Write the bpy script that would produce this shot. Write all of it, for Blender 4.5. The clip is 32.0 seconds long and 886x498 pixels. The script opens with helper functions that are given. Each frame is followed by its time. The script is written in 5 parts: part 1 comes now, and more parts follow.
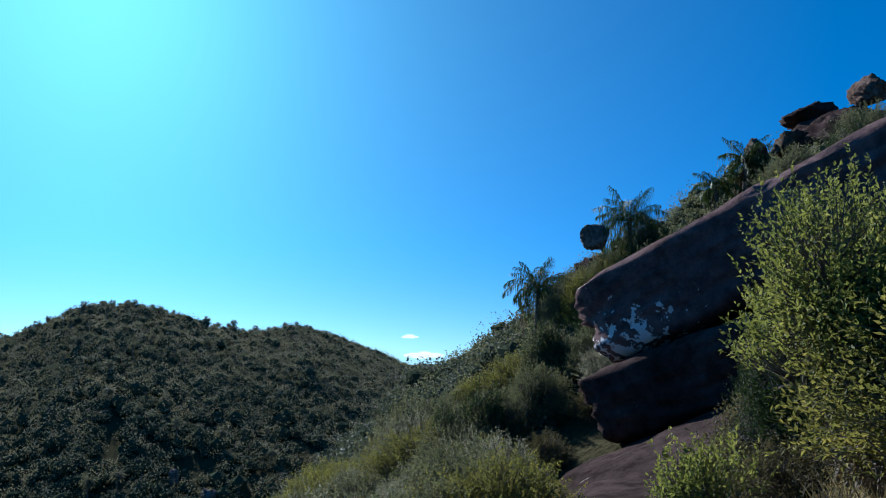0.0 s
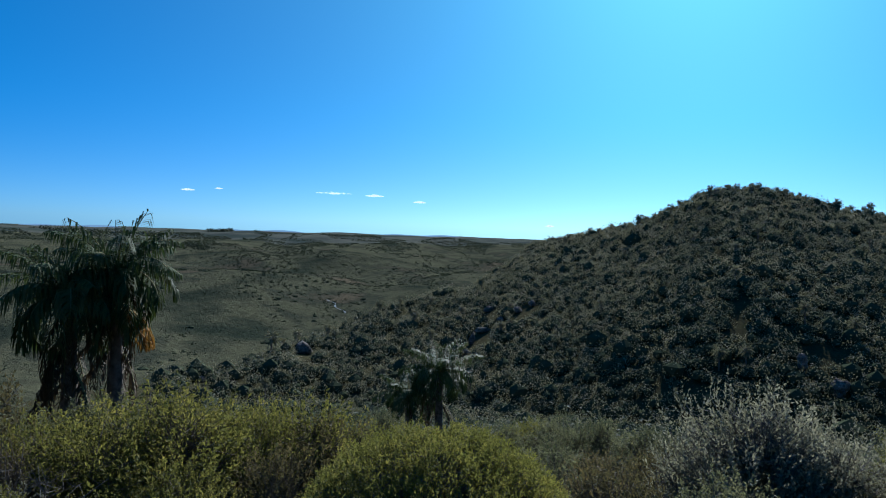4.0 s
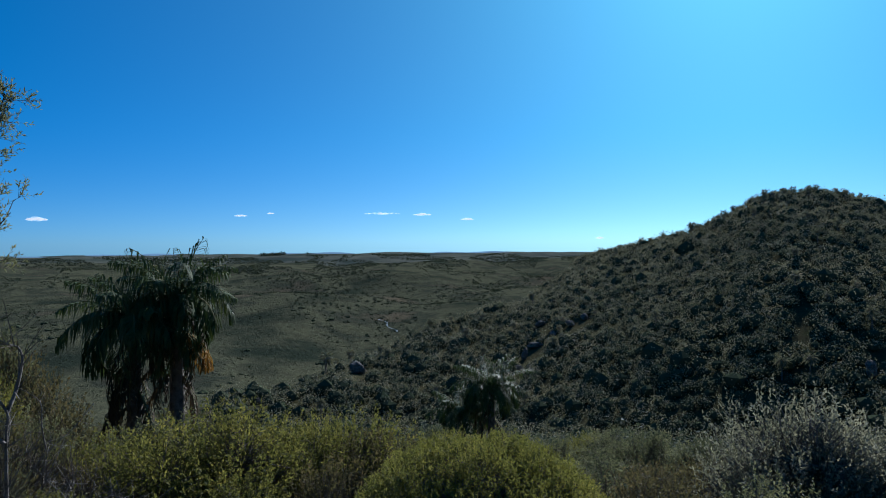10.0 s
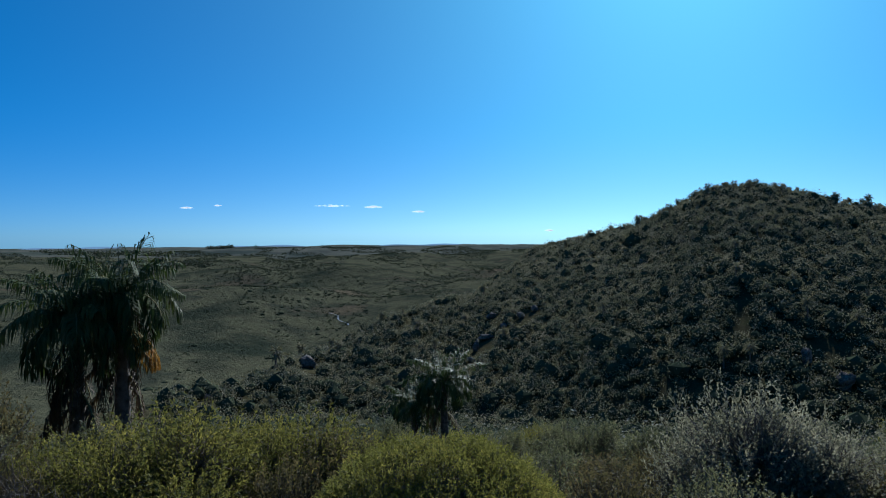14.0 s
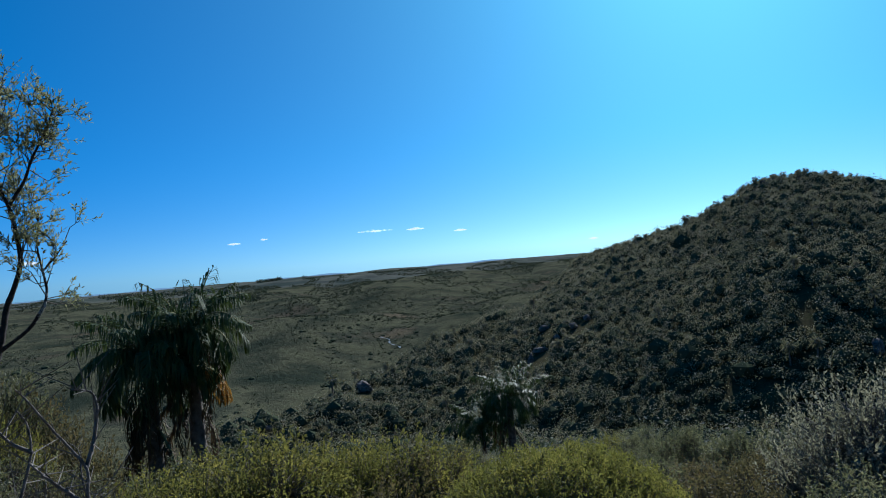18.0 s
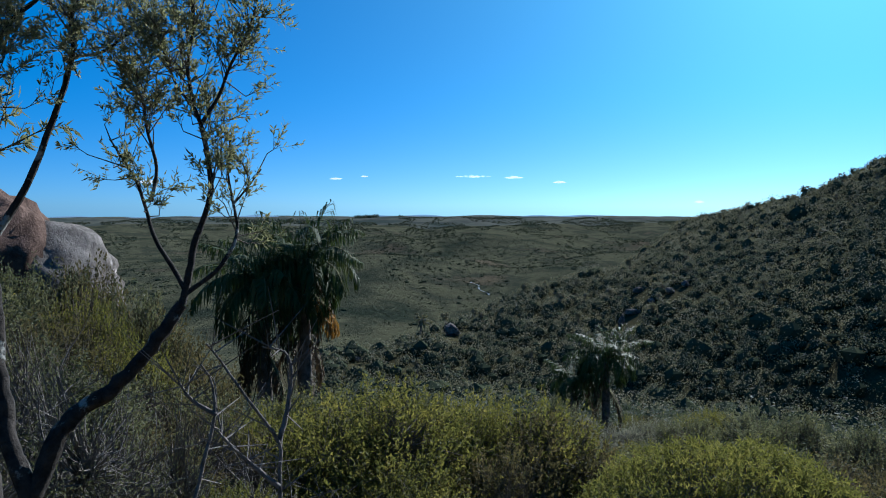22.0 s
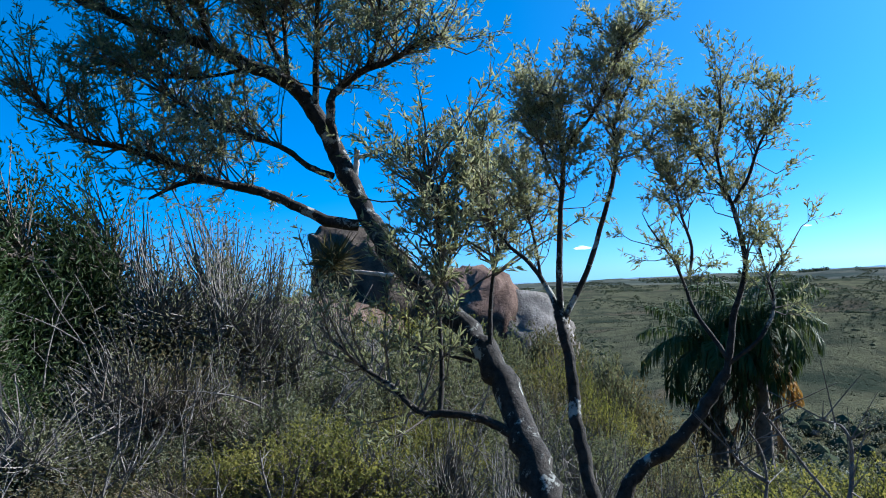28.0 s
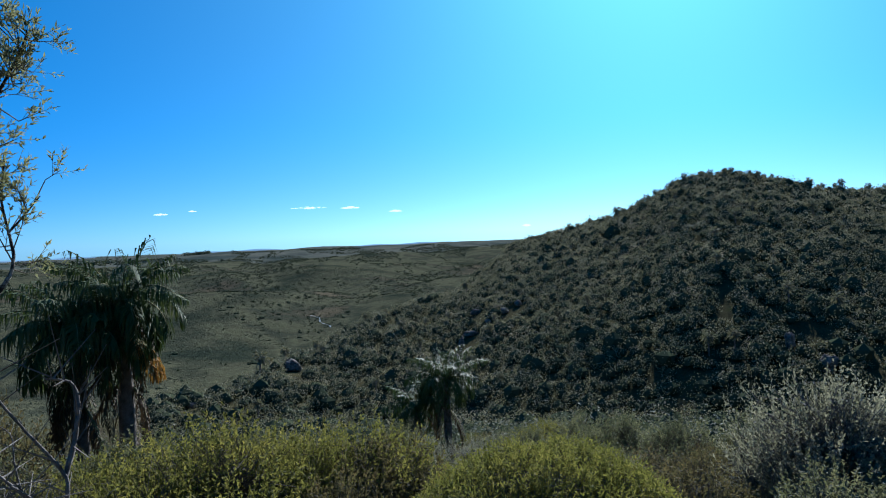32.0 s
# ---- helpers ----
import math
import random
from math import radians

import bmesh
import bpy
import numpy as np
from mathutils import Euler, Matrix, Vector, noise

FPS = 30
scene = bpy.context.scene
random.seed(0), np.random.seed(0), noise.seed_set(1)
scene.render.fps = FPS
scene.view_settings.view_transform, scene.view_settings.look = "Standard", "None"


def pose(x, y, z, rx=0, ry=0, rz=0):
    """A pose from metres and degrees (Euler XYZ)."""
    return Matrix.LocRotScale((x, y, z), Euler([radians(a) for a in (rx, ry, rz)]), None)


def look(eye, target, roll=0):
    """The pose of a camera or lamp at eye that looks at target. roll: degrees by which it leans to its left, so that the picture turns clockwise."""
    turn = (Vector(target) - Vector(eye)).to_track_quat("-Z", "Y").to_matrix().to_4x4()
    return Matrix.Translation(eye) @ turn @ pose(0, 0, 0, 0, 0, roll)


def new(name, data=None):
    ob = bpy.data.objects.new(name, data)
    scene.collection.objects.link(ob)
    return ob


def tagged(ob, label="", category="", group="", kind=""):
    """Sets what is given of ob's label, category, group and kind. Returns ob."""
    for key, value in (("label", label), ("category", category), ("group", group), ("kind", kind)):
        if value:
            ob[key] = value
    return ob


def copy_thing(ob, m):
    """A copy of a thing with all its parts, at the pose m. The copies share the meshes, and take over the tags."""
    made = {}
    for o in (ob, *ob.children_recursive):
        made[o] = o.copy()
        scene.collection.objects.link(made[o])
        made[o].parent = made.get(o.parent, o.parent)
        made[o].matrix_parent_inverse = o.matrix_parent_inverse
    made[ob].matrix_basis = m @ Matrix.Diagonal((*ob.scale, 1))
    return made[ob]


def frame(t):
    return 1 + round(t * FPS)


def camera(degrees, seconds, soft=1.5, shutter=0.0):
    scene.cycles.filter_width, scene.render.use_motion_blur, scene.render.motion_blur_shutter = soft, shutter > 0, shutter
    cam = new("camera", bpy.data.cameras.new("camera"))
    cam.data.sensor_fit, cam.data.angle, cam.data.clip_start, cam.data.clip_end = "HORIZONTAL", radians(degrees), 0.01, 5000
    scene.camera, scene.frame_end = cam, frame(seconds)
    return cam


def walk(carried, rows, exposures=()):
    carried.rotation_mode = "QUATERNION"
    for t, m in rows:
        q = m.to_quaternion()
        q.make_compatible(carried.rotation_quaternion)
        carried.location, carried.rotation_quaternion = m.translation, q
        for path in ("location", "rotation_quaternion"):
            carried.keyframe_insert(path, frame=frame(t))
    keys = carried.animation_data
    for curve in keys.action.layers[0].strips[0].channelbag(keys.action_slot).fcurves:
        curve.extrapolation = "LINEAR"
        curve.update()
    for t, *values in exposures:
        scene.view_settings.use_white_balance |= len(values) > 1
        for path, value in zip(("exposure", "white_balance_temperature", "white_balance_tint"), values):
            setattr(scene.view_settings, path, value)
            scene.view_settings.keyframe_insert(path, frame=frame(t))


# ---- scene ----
# ---- camera ----
FOV = 65.0
cam = camera(FOV, 32.0, soft=1.0)
EYE = 1.65


def row(t, x, y, z, yaw, pitch, roll):
    """One key: eye over the standing place, heading to the right of the summit, tilt and lean."""
    a, b = radians(yaw), radians(pitch)
    e = Vector((x, y, z + EYE))
    return t, look(e, e + Vector((math.sin(a) * math.cos(b), math.cos(a) * math.cos(b), math.sin(b))), roll)


PATH = [
    (0, 0.235, 0.605, 0.071, 26.22, 8.62, -0.01),
    (0.5, 0.182, 0.669, 0.059, 18.02, 4.89, -1.12),
    (1, 0.080, 0.740, 0.092, 12.27, 1.81, 0.20),
    (1.5, -0.097, 0.745, 0.111, 7.68, 0.78, -0.27),
    (2, -0.082, 0.579, 0.115, -2.77, -0.39, 0.52),
    (2.5, -0.073, 0.480, 0.106, -10.98, -1.36, 0.60),
    (3, -0.068, 0.384, 0.108, -17.86, -2.16, 0.77),
    (3.5, -0.047, 0.305, 0.138, -20.77, -2.07, 1.67),
    (5.5, 0.067, 0.112, 0.139, -24.98, -0.18, 0.72),
    (6, 0.067, 0.108, 0.157, -28.55, 0.39, 2.39),
    (6.5, 0.119, 0.084, 0.155, -30.51, -0.20, 3.66),
    (7, 0.095, 0.058, 0.148, -31.69, 0.14, 1.72),
    (7.5, 0.121, 0.017, 0.159, -34.80, 0.48, 0.48),
    (8, 0.124, -0.002, 0.159, -37.61, 0.30, -0.48),
    (8.5, 0.120, -0.068, 0.183, -42.15, 1.60, -1.43),
    (9, 0.196, -0.034, 0.178, -31.97, 1.30, 0.83),
    (9.5, 0.193, 0.018, 0.151, -26.80, 0.01, -0.93),
    (10, 0.215, 0.019, 0.142, -25.90, -0.53, -0.32),
    (10.5, 0.223, 0.032, 0.148, -23.32, -0.40, -0.14),
    (11, 0.218, 0.066, 0.131, -19.76, 0.63, 0.40),
    (11.5, 0.199, 0.097, 0.124, -17.13, 1.47, 1.46),
    (12, 0.208, 0.101, 0.129, -15.05, 1.44, 0.97),
    (12.5, 0.174, 0.046, 0.152, -17.66, 0.95, 0.92),
    (13, 0.155, -0.010, 0.175, -20.70, -0.69, -0.21),
    (13.5, 0.152, 0.000, 0.207, -21.39, -1.54, -0.57),
    (14, 0.148, 0.025, 0.214, -21.89, -1.17, -0.37),
    (14.5, 0.135, 0.033, 0.213, -21.69, -1.03, -0.28),
    (16.5, 0.141, 0.054, 0.192, -22.04, -1.48, -0.42),
    (17, 0.064, 0.077, 0.191, -25.61, -1.40, -0.02),
    (17.5, -0.130, 0.077, 0.131, -22.47, 0.88, -4.46),
    (18, -0.371, 0.125, 0.106, -25.45, 0.47, -4.83),
    (18.5, -0.618, 0.194, 0.107, -27.62, 0.35, -8.22),
    (19, -0.857, 0.318, 0.132, -22.66, -3.94, -8.24),
    (19.5, -1.042, 0.458, 0.165, -21.51, -2.57, -3.31),
    (20, -1.013, 0.458, 0.162, -20.79, -2.17, -0.25),
    (20.5, -1.026, 0.432, 0.159, -23.07, -2.41, -2.04),
    (21, -1.079, 0.392, 0.157, -29.61, -2.73, -1.24),
    (21.5, -1.111, 0.344, 0.163, -34.77, -3.15, -0.61),
    (22, -1.110, 0.359, 0.165, -33.37, -3.54, -0.01),
    (22.5, -1.073, 0.389, 0.163, -29.21, -3.38, 0.03),
    (23, -1.051, 0.409, 0.158, -26.23, -3.12, -0.18),
    (23.5, -1.052, 0.434, 0.156, -24.33, -2.61, -0.25),
    (24, -1.050, 0.452, 0.158, -22.87, -1.98, -1.00),
    (24.5, -1.033, 0.455, 0.165, -22.32, -1.75, -1.58),
    (26.5, -1.167, 0.140, 0.280, -50.93, -2.31, -9.95),
    (27, -1.270, 0.049, 0.224, -62.26, 0.81, -6.80),
    (27.5, -1.224, 0.003, 0.226, -67.00, 2.20, -4.80),
    (28, -1.166, -0.050, 0.229, -67.52, 2.39, -3.09),
    (28.5, -1.130, -0.064, 0.229, -67.33, 3.11, -1.11),
    (29, -1.104, -0.028, 0.208, -60.39, 1.77, -2.33),
    (29.5, -1.069, 0.126, 0.185, -48.00, -0.21, -0.70),
    (30, -0.962, 0.202, 0.177, -37.89, -1.32, 0.94),
    (30.5, -0.913, 0.274, 0.173, -29.01, -2.34, -1.52),
    (31, -0.920, 0.334, 0.178, -24.17, -2.76, -2.12),
    (31.5, -0.962, 0.305, 0.095, -23.23, -2.69, -2.27),
    (32, -0.907, 0.305, 0.117, -20.12, -1.37, -2.31),
]
EXPOSURE = [(t, e, 5600, 10) for t, e in ((0.0, 0.95), (1.0, 0.72), (2.0, 0.76), (3.5, 0.76), (6.0, 0.66), (14.5, 0.52), (19.0, 0.75), (24.5, 0.97), (27.0, 1.35), (28.5, 1.6), (29.5, 1.4), (30.5, 1.15), (32.0, 1.0))]
walk(cam, [row(*p) for p in PATH], EXPOSURE)

# ---- world and sun ----
SUN_AZ, SUN_EL = -2.0, 29.0
world = bpy.data.worlds.new("sky")
scene.world = world
world.use_nodes = True
wn = world.node_tree.nodes
sky = wn.new("ShaderNodeTexSky")
sky.sky_type = "NISHITA"
sky.sun_disc = False
sky.sun_elevation = radians(SUN_EL)
sky.sun_rotation = radians(SUN_AZ)
sky.altitude = 200
sky.air_density = 0.3
sky.dust_density = 0.7
sky.ozone_density = 3.0
deep = wn.new("ShaderNodeHueSaturation")
deep.inputs["Saturation"].default_value = 1.42
soft = wn.new("ShaderNodeGamma")
soft.inputs["Gamma"].default_value = 0.6
tint = wn.new("ShaderNodeMix")
tint.data_type, tint.blend_type = "RGBA", "MULTIPLY"
tint.inputs[0].default_value = 1.0
wn["Background"].inputs[1].default_value = 0.148
# the air pales towards the horizon
haze = wn.new("ShaderNodeMix")
haze.data_type = "RGBA"
haze.inputs[6].default_value = (0.25, 0.81, 1.07, 1)
haze.inputs[7].default_value = (0.42, 0.77, 0.93, 1)
up = wn.new("ShaderNodeSeparateXYZ")
low = wn.new("ShaderNodeMapRange")
low.interpolation_type = "SMOOTHSTEP"
for i, v in ((1, 0.17), (2, -0.03), (3, 0.0), (4, 1.0)):
    low.inputs[i].default_value = v
wl = world.node_tree.links
wl.new(wn.new("ShaderNodeTexCoord").outputs["Generated"], up.inputs[0])
wl.new(up.outputs[2], low.inputs[0])
wl.new(low.outputs[0], haze.inputs[0])
wl.new(haze.outputs[2], tint.inputs[7])
wl.new(sky.outputs[0], deep.inputs["Color"])
wl.new(deep.outputs[0], soft.inputs["Color"])
wl.new(soft.outputs[0], tint.inputs[6])
wl.new(tint.outputs[2], wn["Background"].inputs[0])
sun = new("sun", bpy.data.lights.new("sun", "SUN"))
sun.data.energy = 5.0
sun.data.angle = radians(0.5)
sun.data.color = (1.0, 0.965, 0.9)
a, b = radians(SUN_AZ), radians(SUN_EL)
sun.matrix_world = look(Vector((math.sin(a) * math.cos(b), math.cos(a) * math.cos(b), math.sin(b))) * 100, (0, 0, 0))


# ---- materials ----
def material(name, rough=0.8, spec=0.3):
    m = bpy.data.materials.new(name)
    m.use_nodes = True
    n = m.node_tree.nodes
    p = n["Principled BSDF"]
    p.inputs["Roughness"].default_value = rough
    p.inputs["Specular IOR Level"].default_value = spec
    return m, n, m.node_tree.links, p


def ramp(n, stops):
    r = n.new("ShaderNodeValToRGB")
    while len(r.color_ramp.elements) < len(stops):
        r.color_ramp.elements.new(0.5)
    for e, (at, c) in zip(r.color_ramp.elements, stops):
        e.position, e.color = at, (*c, 1)
    return r


def noise_tex(n, l, scale, detail=5, rough=0.6, coord=None):
    t = n.new("ShaderNodeTexNoise")
    t.inputs["Scale"].default_value, t.inputs["Detail"].default_value, t.inputs["Roughness"].default_value = scale, detail, rough
    if coord is None:
        coord = n.new("ShaderNodeNewGeometry").outputs["Position"]
    l.new(coord, t.inputs["Vector"])
    return t


def mix(n, l, fac, a, b, kind="MIX"):
    x = n.new("ShaderNodeMix")
    x.data_type, x.blend_type = "RGBA", kind
    for s, v in ((0, fac), (6, a), (7, b)):
        if hasattr(v, "links"):
            l.new(v, x.inputs[s])
        elif isinstance(v, tuple):
            x.inputs[s].default_value = (*v, 1)
        else:
            x.inputs[s].default_value = v
    return x.outputs[2]


def bump(n, l, p, height, strength, distance):
    b = n.new("ShaderNodeBump")
    b.inputs["Strength"].default_value, b.inputs["Distance"].default_value = strength, distance
    l.new(height, b.inputs["Height"])
    l.new(b.outputs[0], p.inputs["Normal"])


def leaf_material(name, stops, through_light=0.35, rough=0.7, spec=0.15, patch=0.6):
    """Leaves: each its own shade, drifting in patches, part of the light passing through."""
    m, n, l, p = material(name, rough, spec)
    g = n.new("ShaderNodeNewGeometry")
    r = ramp(n, stops)
    t = noise_tex(n, l, patch, 2, 0.5, g.outputs["Position"])
    k = n.new("ShaderNodeMath")
    k.operation = "MULTIPLY_ADD"
    l.new(g.outputs["Random Per Island"], k.inputs[0])
    k.inputs[1].default_value = 0.55
    h = n.new("ShaderNodeMath")
    h.operation = "MULTIPLY_ADD"
    l.new(t.outputs["Fac"], h.inputs[0])
    h.inputs[1].default_value, h.inputs[2].default_value = 1.2, -0.37
    l.new(h.outputs[0], k.inputs[2])
    l.new(k.outputs[0], r.inputs[0])
    l.new(r.outputs[0], p.inputs["Base Color"])
    tr = n.new("ShaderNodeBsdfTranslucent")
    l.new(mix(n, l, 1.0, r.outputs[0], (1.0, 1.0, 0.75), "MULTIPLY"), tr.inputs[0])
    s = n.new("ShaderNodeMixShader")
    s.inputs[0].default_value = through_light
    l.new(p.outputs[0], s.inputs[1])
    l.new(tr.outputs[0], s.inputs[2])
    l.new(s.outputs[0], n["Material Output"].inputs[0])
    return m


def bark_material(name, dark, light, scale=14, lichen=None):
    m, n, l, p = material(name, 0.9, 0.2)
    t = noise_tex(n, l, scale, 6, 0.7)
    c = ramp(n, [(0.35, dark), (0.62, light)]).outputs
    r = c[0].node
    l.new(t.outputs["Fac"], r.inputs[0])
    out = r.outputs[0]
    if lichen:
        t2 = noise_tex(n, l, 9, 6, 0.7)
        r2 = ramp(n, [(0.57, (0, 0, 0)), (0.63, (1, 1, 1))])
        l.new(t2.outputs["Fac"], r2.inputs[0])
        out = mix(n, l, r2.outputs[0], out, lichen)
    l.new(out, p.inputs["Base Color"])
    bump(n, l, p, t.outputs["Fac"], 0.8, 0.02)
    return m


def rock_material(name, tones, blotch, scale=0.5, amount=0.6):
    m, n, l, p = material(name, 0.95, 0.0)
    t = noise_tex(n, l, scale, 8, 0.65)
    r = ramp(n, tones)
    l.new(t.outputs["Fac"], r.inputs[0])
    fine = noise_tex(n, l, scale * 30, 4, 0.7)
    col = mix(n, l, 0.35, r.outputs[0], fine.outputs["Fac"], "OVERLAY")
    mid = noise_tex(n, l, scale * 5, 5, 0.65)
    worn = ramp(n, [(0.36, (0.25, 0.25, 0.25)), (0.5, (0.52, 0.52, 0.52)), (0.66, (0.72, 0.72, 0.72))])
    l.new(mid.outputs["Fac"], worn.inputs[0])
    col = mix(n, l, 0.8, col, worn.outputs[0], "OVERLAY")
    b = noise_tex(n, l, scale * 2.2, 6, 0.7)
    rb = ramp(n, [(amount, (0, 0, 0)), (amount + 0.03, (1, 1, 1))])
    l.new(b.outputs["Fac"], rb.inputs[0])
    col = mix(n, l, rb.outputs[0], col, blotch)
    l.new(col, p.inputs["Base Color"])
    h = n.new("ShaderNodeMath")
    h.operation = "ADD"
    l.new(t.outputs["Fac"], h.inputs[0])
    l.new(fine.outputs["Fac"], h.inputs[1])
    bump(n, l, p, h.outputs[0], 0.6, 0.08)
    return m


def ground_material(name, stops, scale, fine, strength=0.6, dist=0.05):
    m, n, l, p = material(name, 1.0, 0.0)
    t = noise_tex(n, l, scale, 9, 0.62)
    r = ramp(n, stops)
    l.new(t.outputs["Fac"], r.inputs[0])
    f = noise_tex(n, l, fine, 5, 0.7)
    col = mix(n, l, 0.55, r.outputs[0], f.outputs["Fac"], "OVERLAY")
    l.new(col, p.inputs["Base Color"])
    bump(n, l, p, f.outputs["Fac"], strength, dist)
    return m


M_NEAR = ground_material("dry_grass_soil", [(0.3, (0.10, 0.075, 0.05)), (0.5, (0.16, 0.13, 0.07)), (0.7, (0.09, 0.10, 0.04))], 0.8, 25)
M_SLOPE = ground_material("scrub_soil", [(0.3, (0.035, 0.032, 0.018)), (0.55, (0.06, 0.055, 0.03)), (0.75, (0.045, 0.055, 0.022))], 0.12, 2.0, 0.8, 0.4)
M_PLAIN = ground_material("pasture", [(0.34, (0.022, 0.028, 0.02)), (0.42, (0.045, 0.048, 0.031)), (0.5, (0.076, 0.075, 0.045)), (0.57, (0.035, 0.04, 0.028)), (0.66, (0.082, 0.068, 0.045))], 0.014, 0.42, 1.0, 1.6)
# pasture made paler and bluer: distance haze painted into the ground colour
M_FAR = ground_material("hazed_far_pasture", [(0.4, (0.035, 0.045, 0.04)), (0.5, (0.08, 0.082, 0.068)), (0.6, (0.045, 0.055, 0.046))], 0.004, 0.05, 0.5, 4.0)
M_LEAF_HILL = leaf_material("hill_scrub_leaf", [(0.0, (0.058, 0.064, 0.042)), (0.45, (0.143, 0.14, 0.092)), (0.8, (0.235, 0.21, 0.145)), (1.0, (0.32, 0.26, 0.18))], 0.26, patch=0.12)
# darker than the hill leaf: the gorge slope's shade put into the colour
M_LEAF_GORGE = leaf_material("shaded_gorge_leaf", [(0.0, (0.035, 0.044, 0.03)), (0.5, (0.075, 0.088, 0.06)), (0.8, (0.115, 0.122, 0.088)), (1.0, (0.17, 0.155, 0.12))], 0.25, patch=0.3)
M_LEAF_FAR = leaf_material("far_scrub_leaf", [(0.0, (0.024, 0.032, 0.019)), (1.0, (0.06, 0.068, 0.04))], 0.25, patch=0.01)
M_LEAF_GREEN = leaf_material("broad_green_leaf", [(0.0, (0.055, 0.063, 0.02)), (0.5, (0.132, 0.13, 0.037)), (1.0, (0.27, 0.232, 0.07))], 0.5, patch=1.5)
M_LEAF_YELLOW = leaf_material("yellow_green_leaf", [(0.0, (0.08, 0.088, 0.026)), (0.5, (0.16, 0.158, 0.042)), (1.0, (0.27, 0.24, 0.075))], 0.42, patch=1.5)
M_LEAF_GREY = leaf_material("silver_grey_leaf", [(0.0, (0.085, 0.085, 0.064)), (0.5, (0.175, 0.17, 0.135)), (1.0, (0.33, 0.315, 0.265))], 0.42, patch=1.2)
M_LEAF_TREE = leaf_material("narrow_grey_olive_leaf", [(0.0, (0.09, 0.098, 0.05)), (0.5, (0.195, 0.198, 0.112)), (1.0, (0.4, 0.38, 0.27))], 0.48, patch=1.0)
M_LEAF_LIME = leaf_material("lime_green_leaf", [(0.0, (0.08, 0.10, 0.025)), (0.5, (0.17, 0.185, 0.05)), (1.0, (0.28, 0.27, 0.085))], 0.45, patch=1.5)
M_LEAF_OLIVE = leaf_material("olive_leaf", [(0.0, (0.05, 0.058, 0.032)), (0.5, (0.115, 0.12, 0.07)), (1.0, (0.22, 0.21, 0.13))], 0.4, patch=1.0)
M_LEAF_BROWN = leaf_material("brownish_leaf", [(0.0, (0.04, 0.038, 0.02)), (0.5, (0.09, 0.08, 0.042)), (1.0, (0.16, 0.12, 0.062))], 0.4, patch=1.0)
M_LEAF_DARK = leaf_material("dark_needle_leaf", [(0.0, (0.015, 0.03, 0.012)), (1.0, (0.05, 0.075, 0.025))], 0.25, patch=1.0)
M_GRASS = leaf_material("dry_grass_blade", [(0.0, (0.09, 0.078, 0.036)), (0.5, (0.18, 0.142, 0.075)), (1.0, (0.32, 0.25, 0.14))], 0.4, patch=0.8)
M_PALM = leaf_material("palm_leaflet", [(0.0, (0.03, 0.05, 0.015)), (0.6, (0.06, 0.085, 0.025)), (1.0, (0.10, 0.115, 0.05))], 0.22, 0.6, 0.16, patch=1.0)
M_PALM_DEAD = leaf_material("dead_palm_leaflet", [(0.0, (0.03, 0.022, 0.014)), (1.0, (0.095, 0.062, 0.034))], 0.15, patch=1.0)
M_PALM_ORANGE = leaf_material("orange_palm_leaflet", [(0.0, (0.19, 0.095, 0.022)), (1.0, (0.36, 0.185, 0.04))], 0.35, patch=1.0)
M_TWIG = bark_material("twig_bark", (0.045, 0.037, 0.03), (0.15, 0.125, 0.1), 20)
M_TWIG_GREY = bark_material("bleached_twig", (0.055, 0.048, 0.042), (0.17, 0.155, 0.14), 20)
M_BARK = bark_material("dark_bark", (0.01, 0.009, 0.008), (0.042, 0.035, 0.029), 26, (0.27, 0.27, 0.24))
M_DEADWOOD = bark_material("dead_wood", (0.3, 0.27, 0.23), (0.55, 0.52, 0.47), 16)
M_RIB = bark_material("frond_midrib", (0.07, 0.075, 0.03), (0.16, 0.15, 0.07), 8)
M_PALM_TRUNK = bark_material("palm_bark", (0.05, 0.042, 0.035), (0.16, 0.14, 0.12), 6)
M_ROCK = rock_material("purple_granite", [(0.3, (0.024, 0.017, 0.016)), (0.5, (0.04, 0.029, 0.027)), (0.7, (0.066, 0.047, 0.043))], (0.17, 0.15, 0.135), 0.4, 0.68)
M_ROCK_GREY = rock_material("grey_granite", [(0.3, (0.04, 0.033, 0.027)), (0.5, (0.085, 0.068, 0.054)), (0.7, (0.14, 0.108, 0.083))], (0.19, 0.175, 0.15), 0.6, 0.64)
M_ROCK_RED = rock_material("reddish_granite", [(0.3, (0.062, 0.044, 0.036)), (0.5, (0.12, 0.082, 0.065)), (0.7, (0.2, 0.142, 0.115))], (0.34, 0.31, 0.28), 0.8, 0.66)


M_ROCK_PALE = rock_material("pale_granite", [(0.3, (0.07, 0.062, 0.056)), (0.5, (0.13, 0.117, 0.105)), (0.7, (0.22, 0.2, 0.182))], (0.33, 0.3, 0.28), 0.7, 0.62)


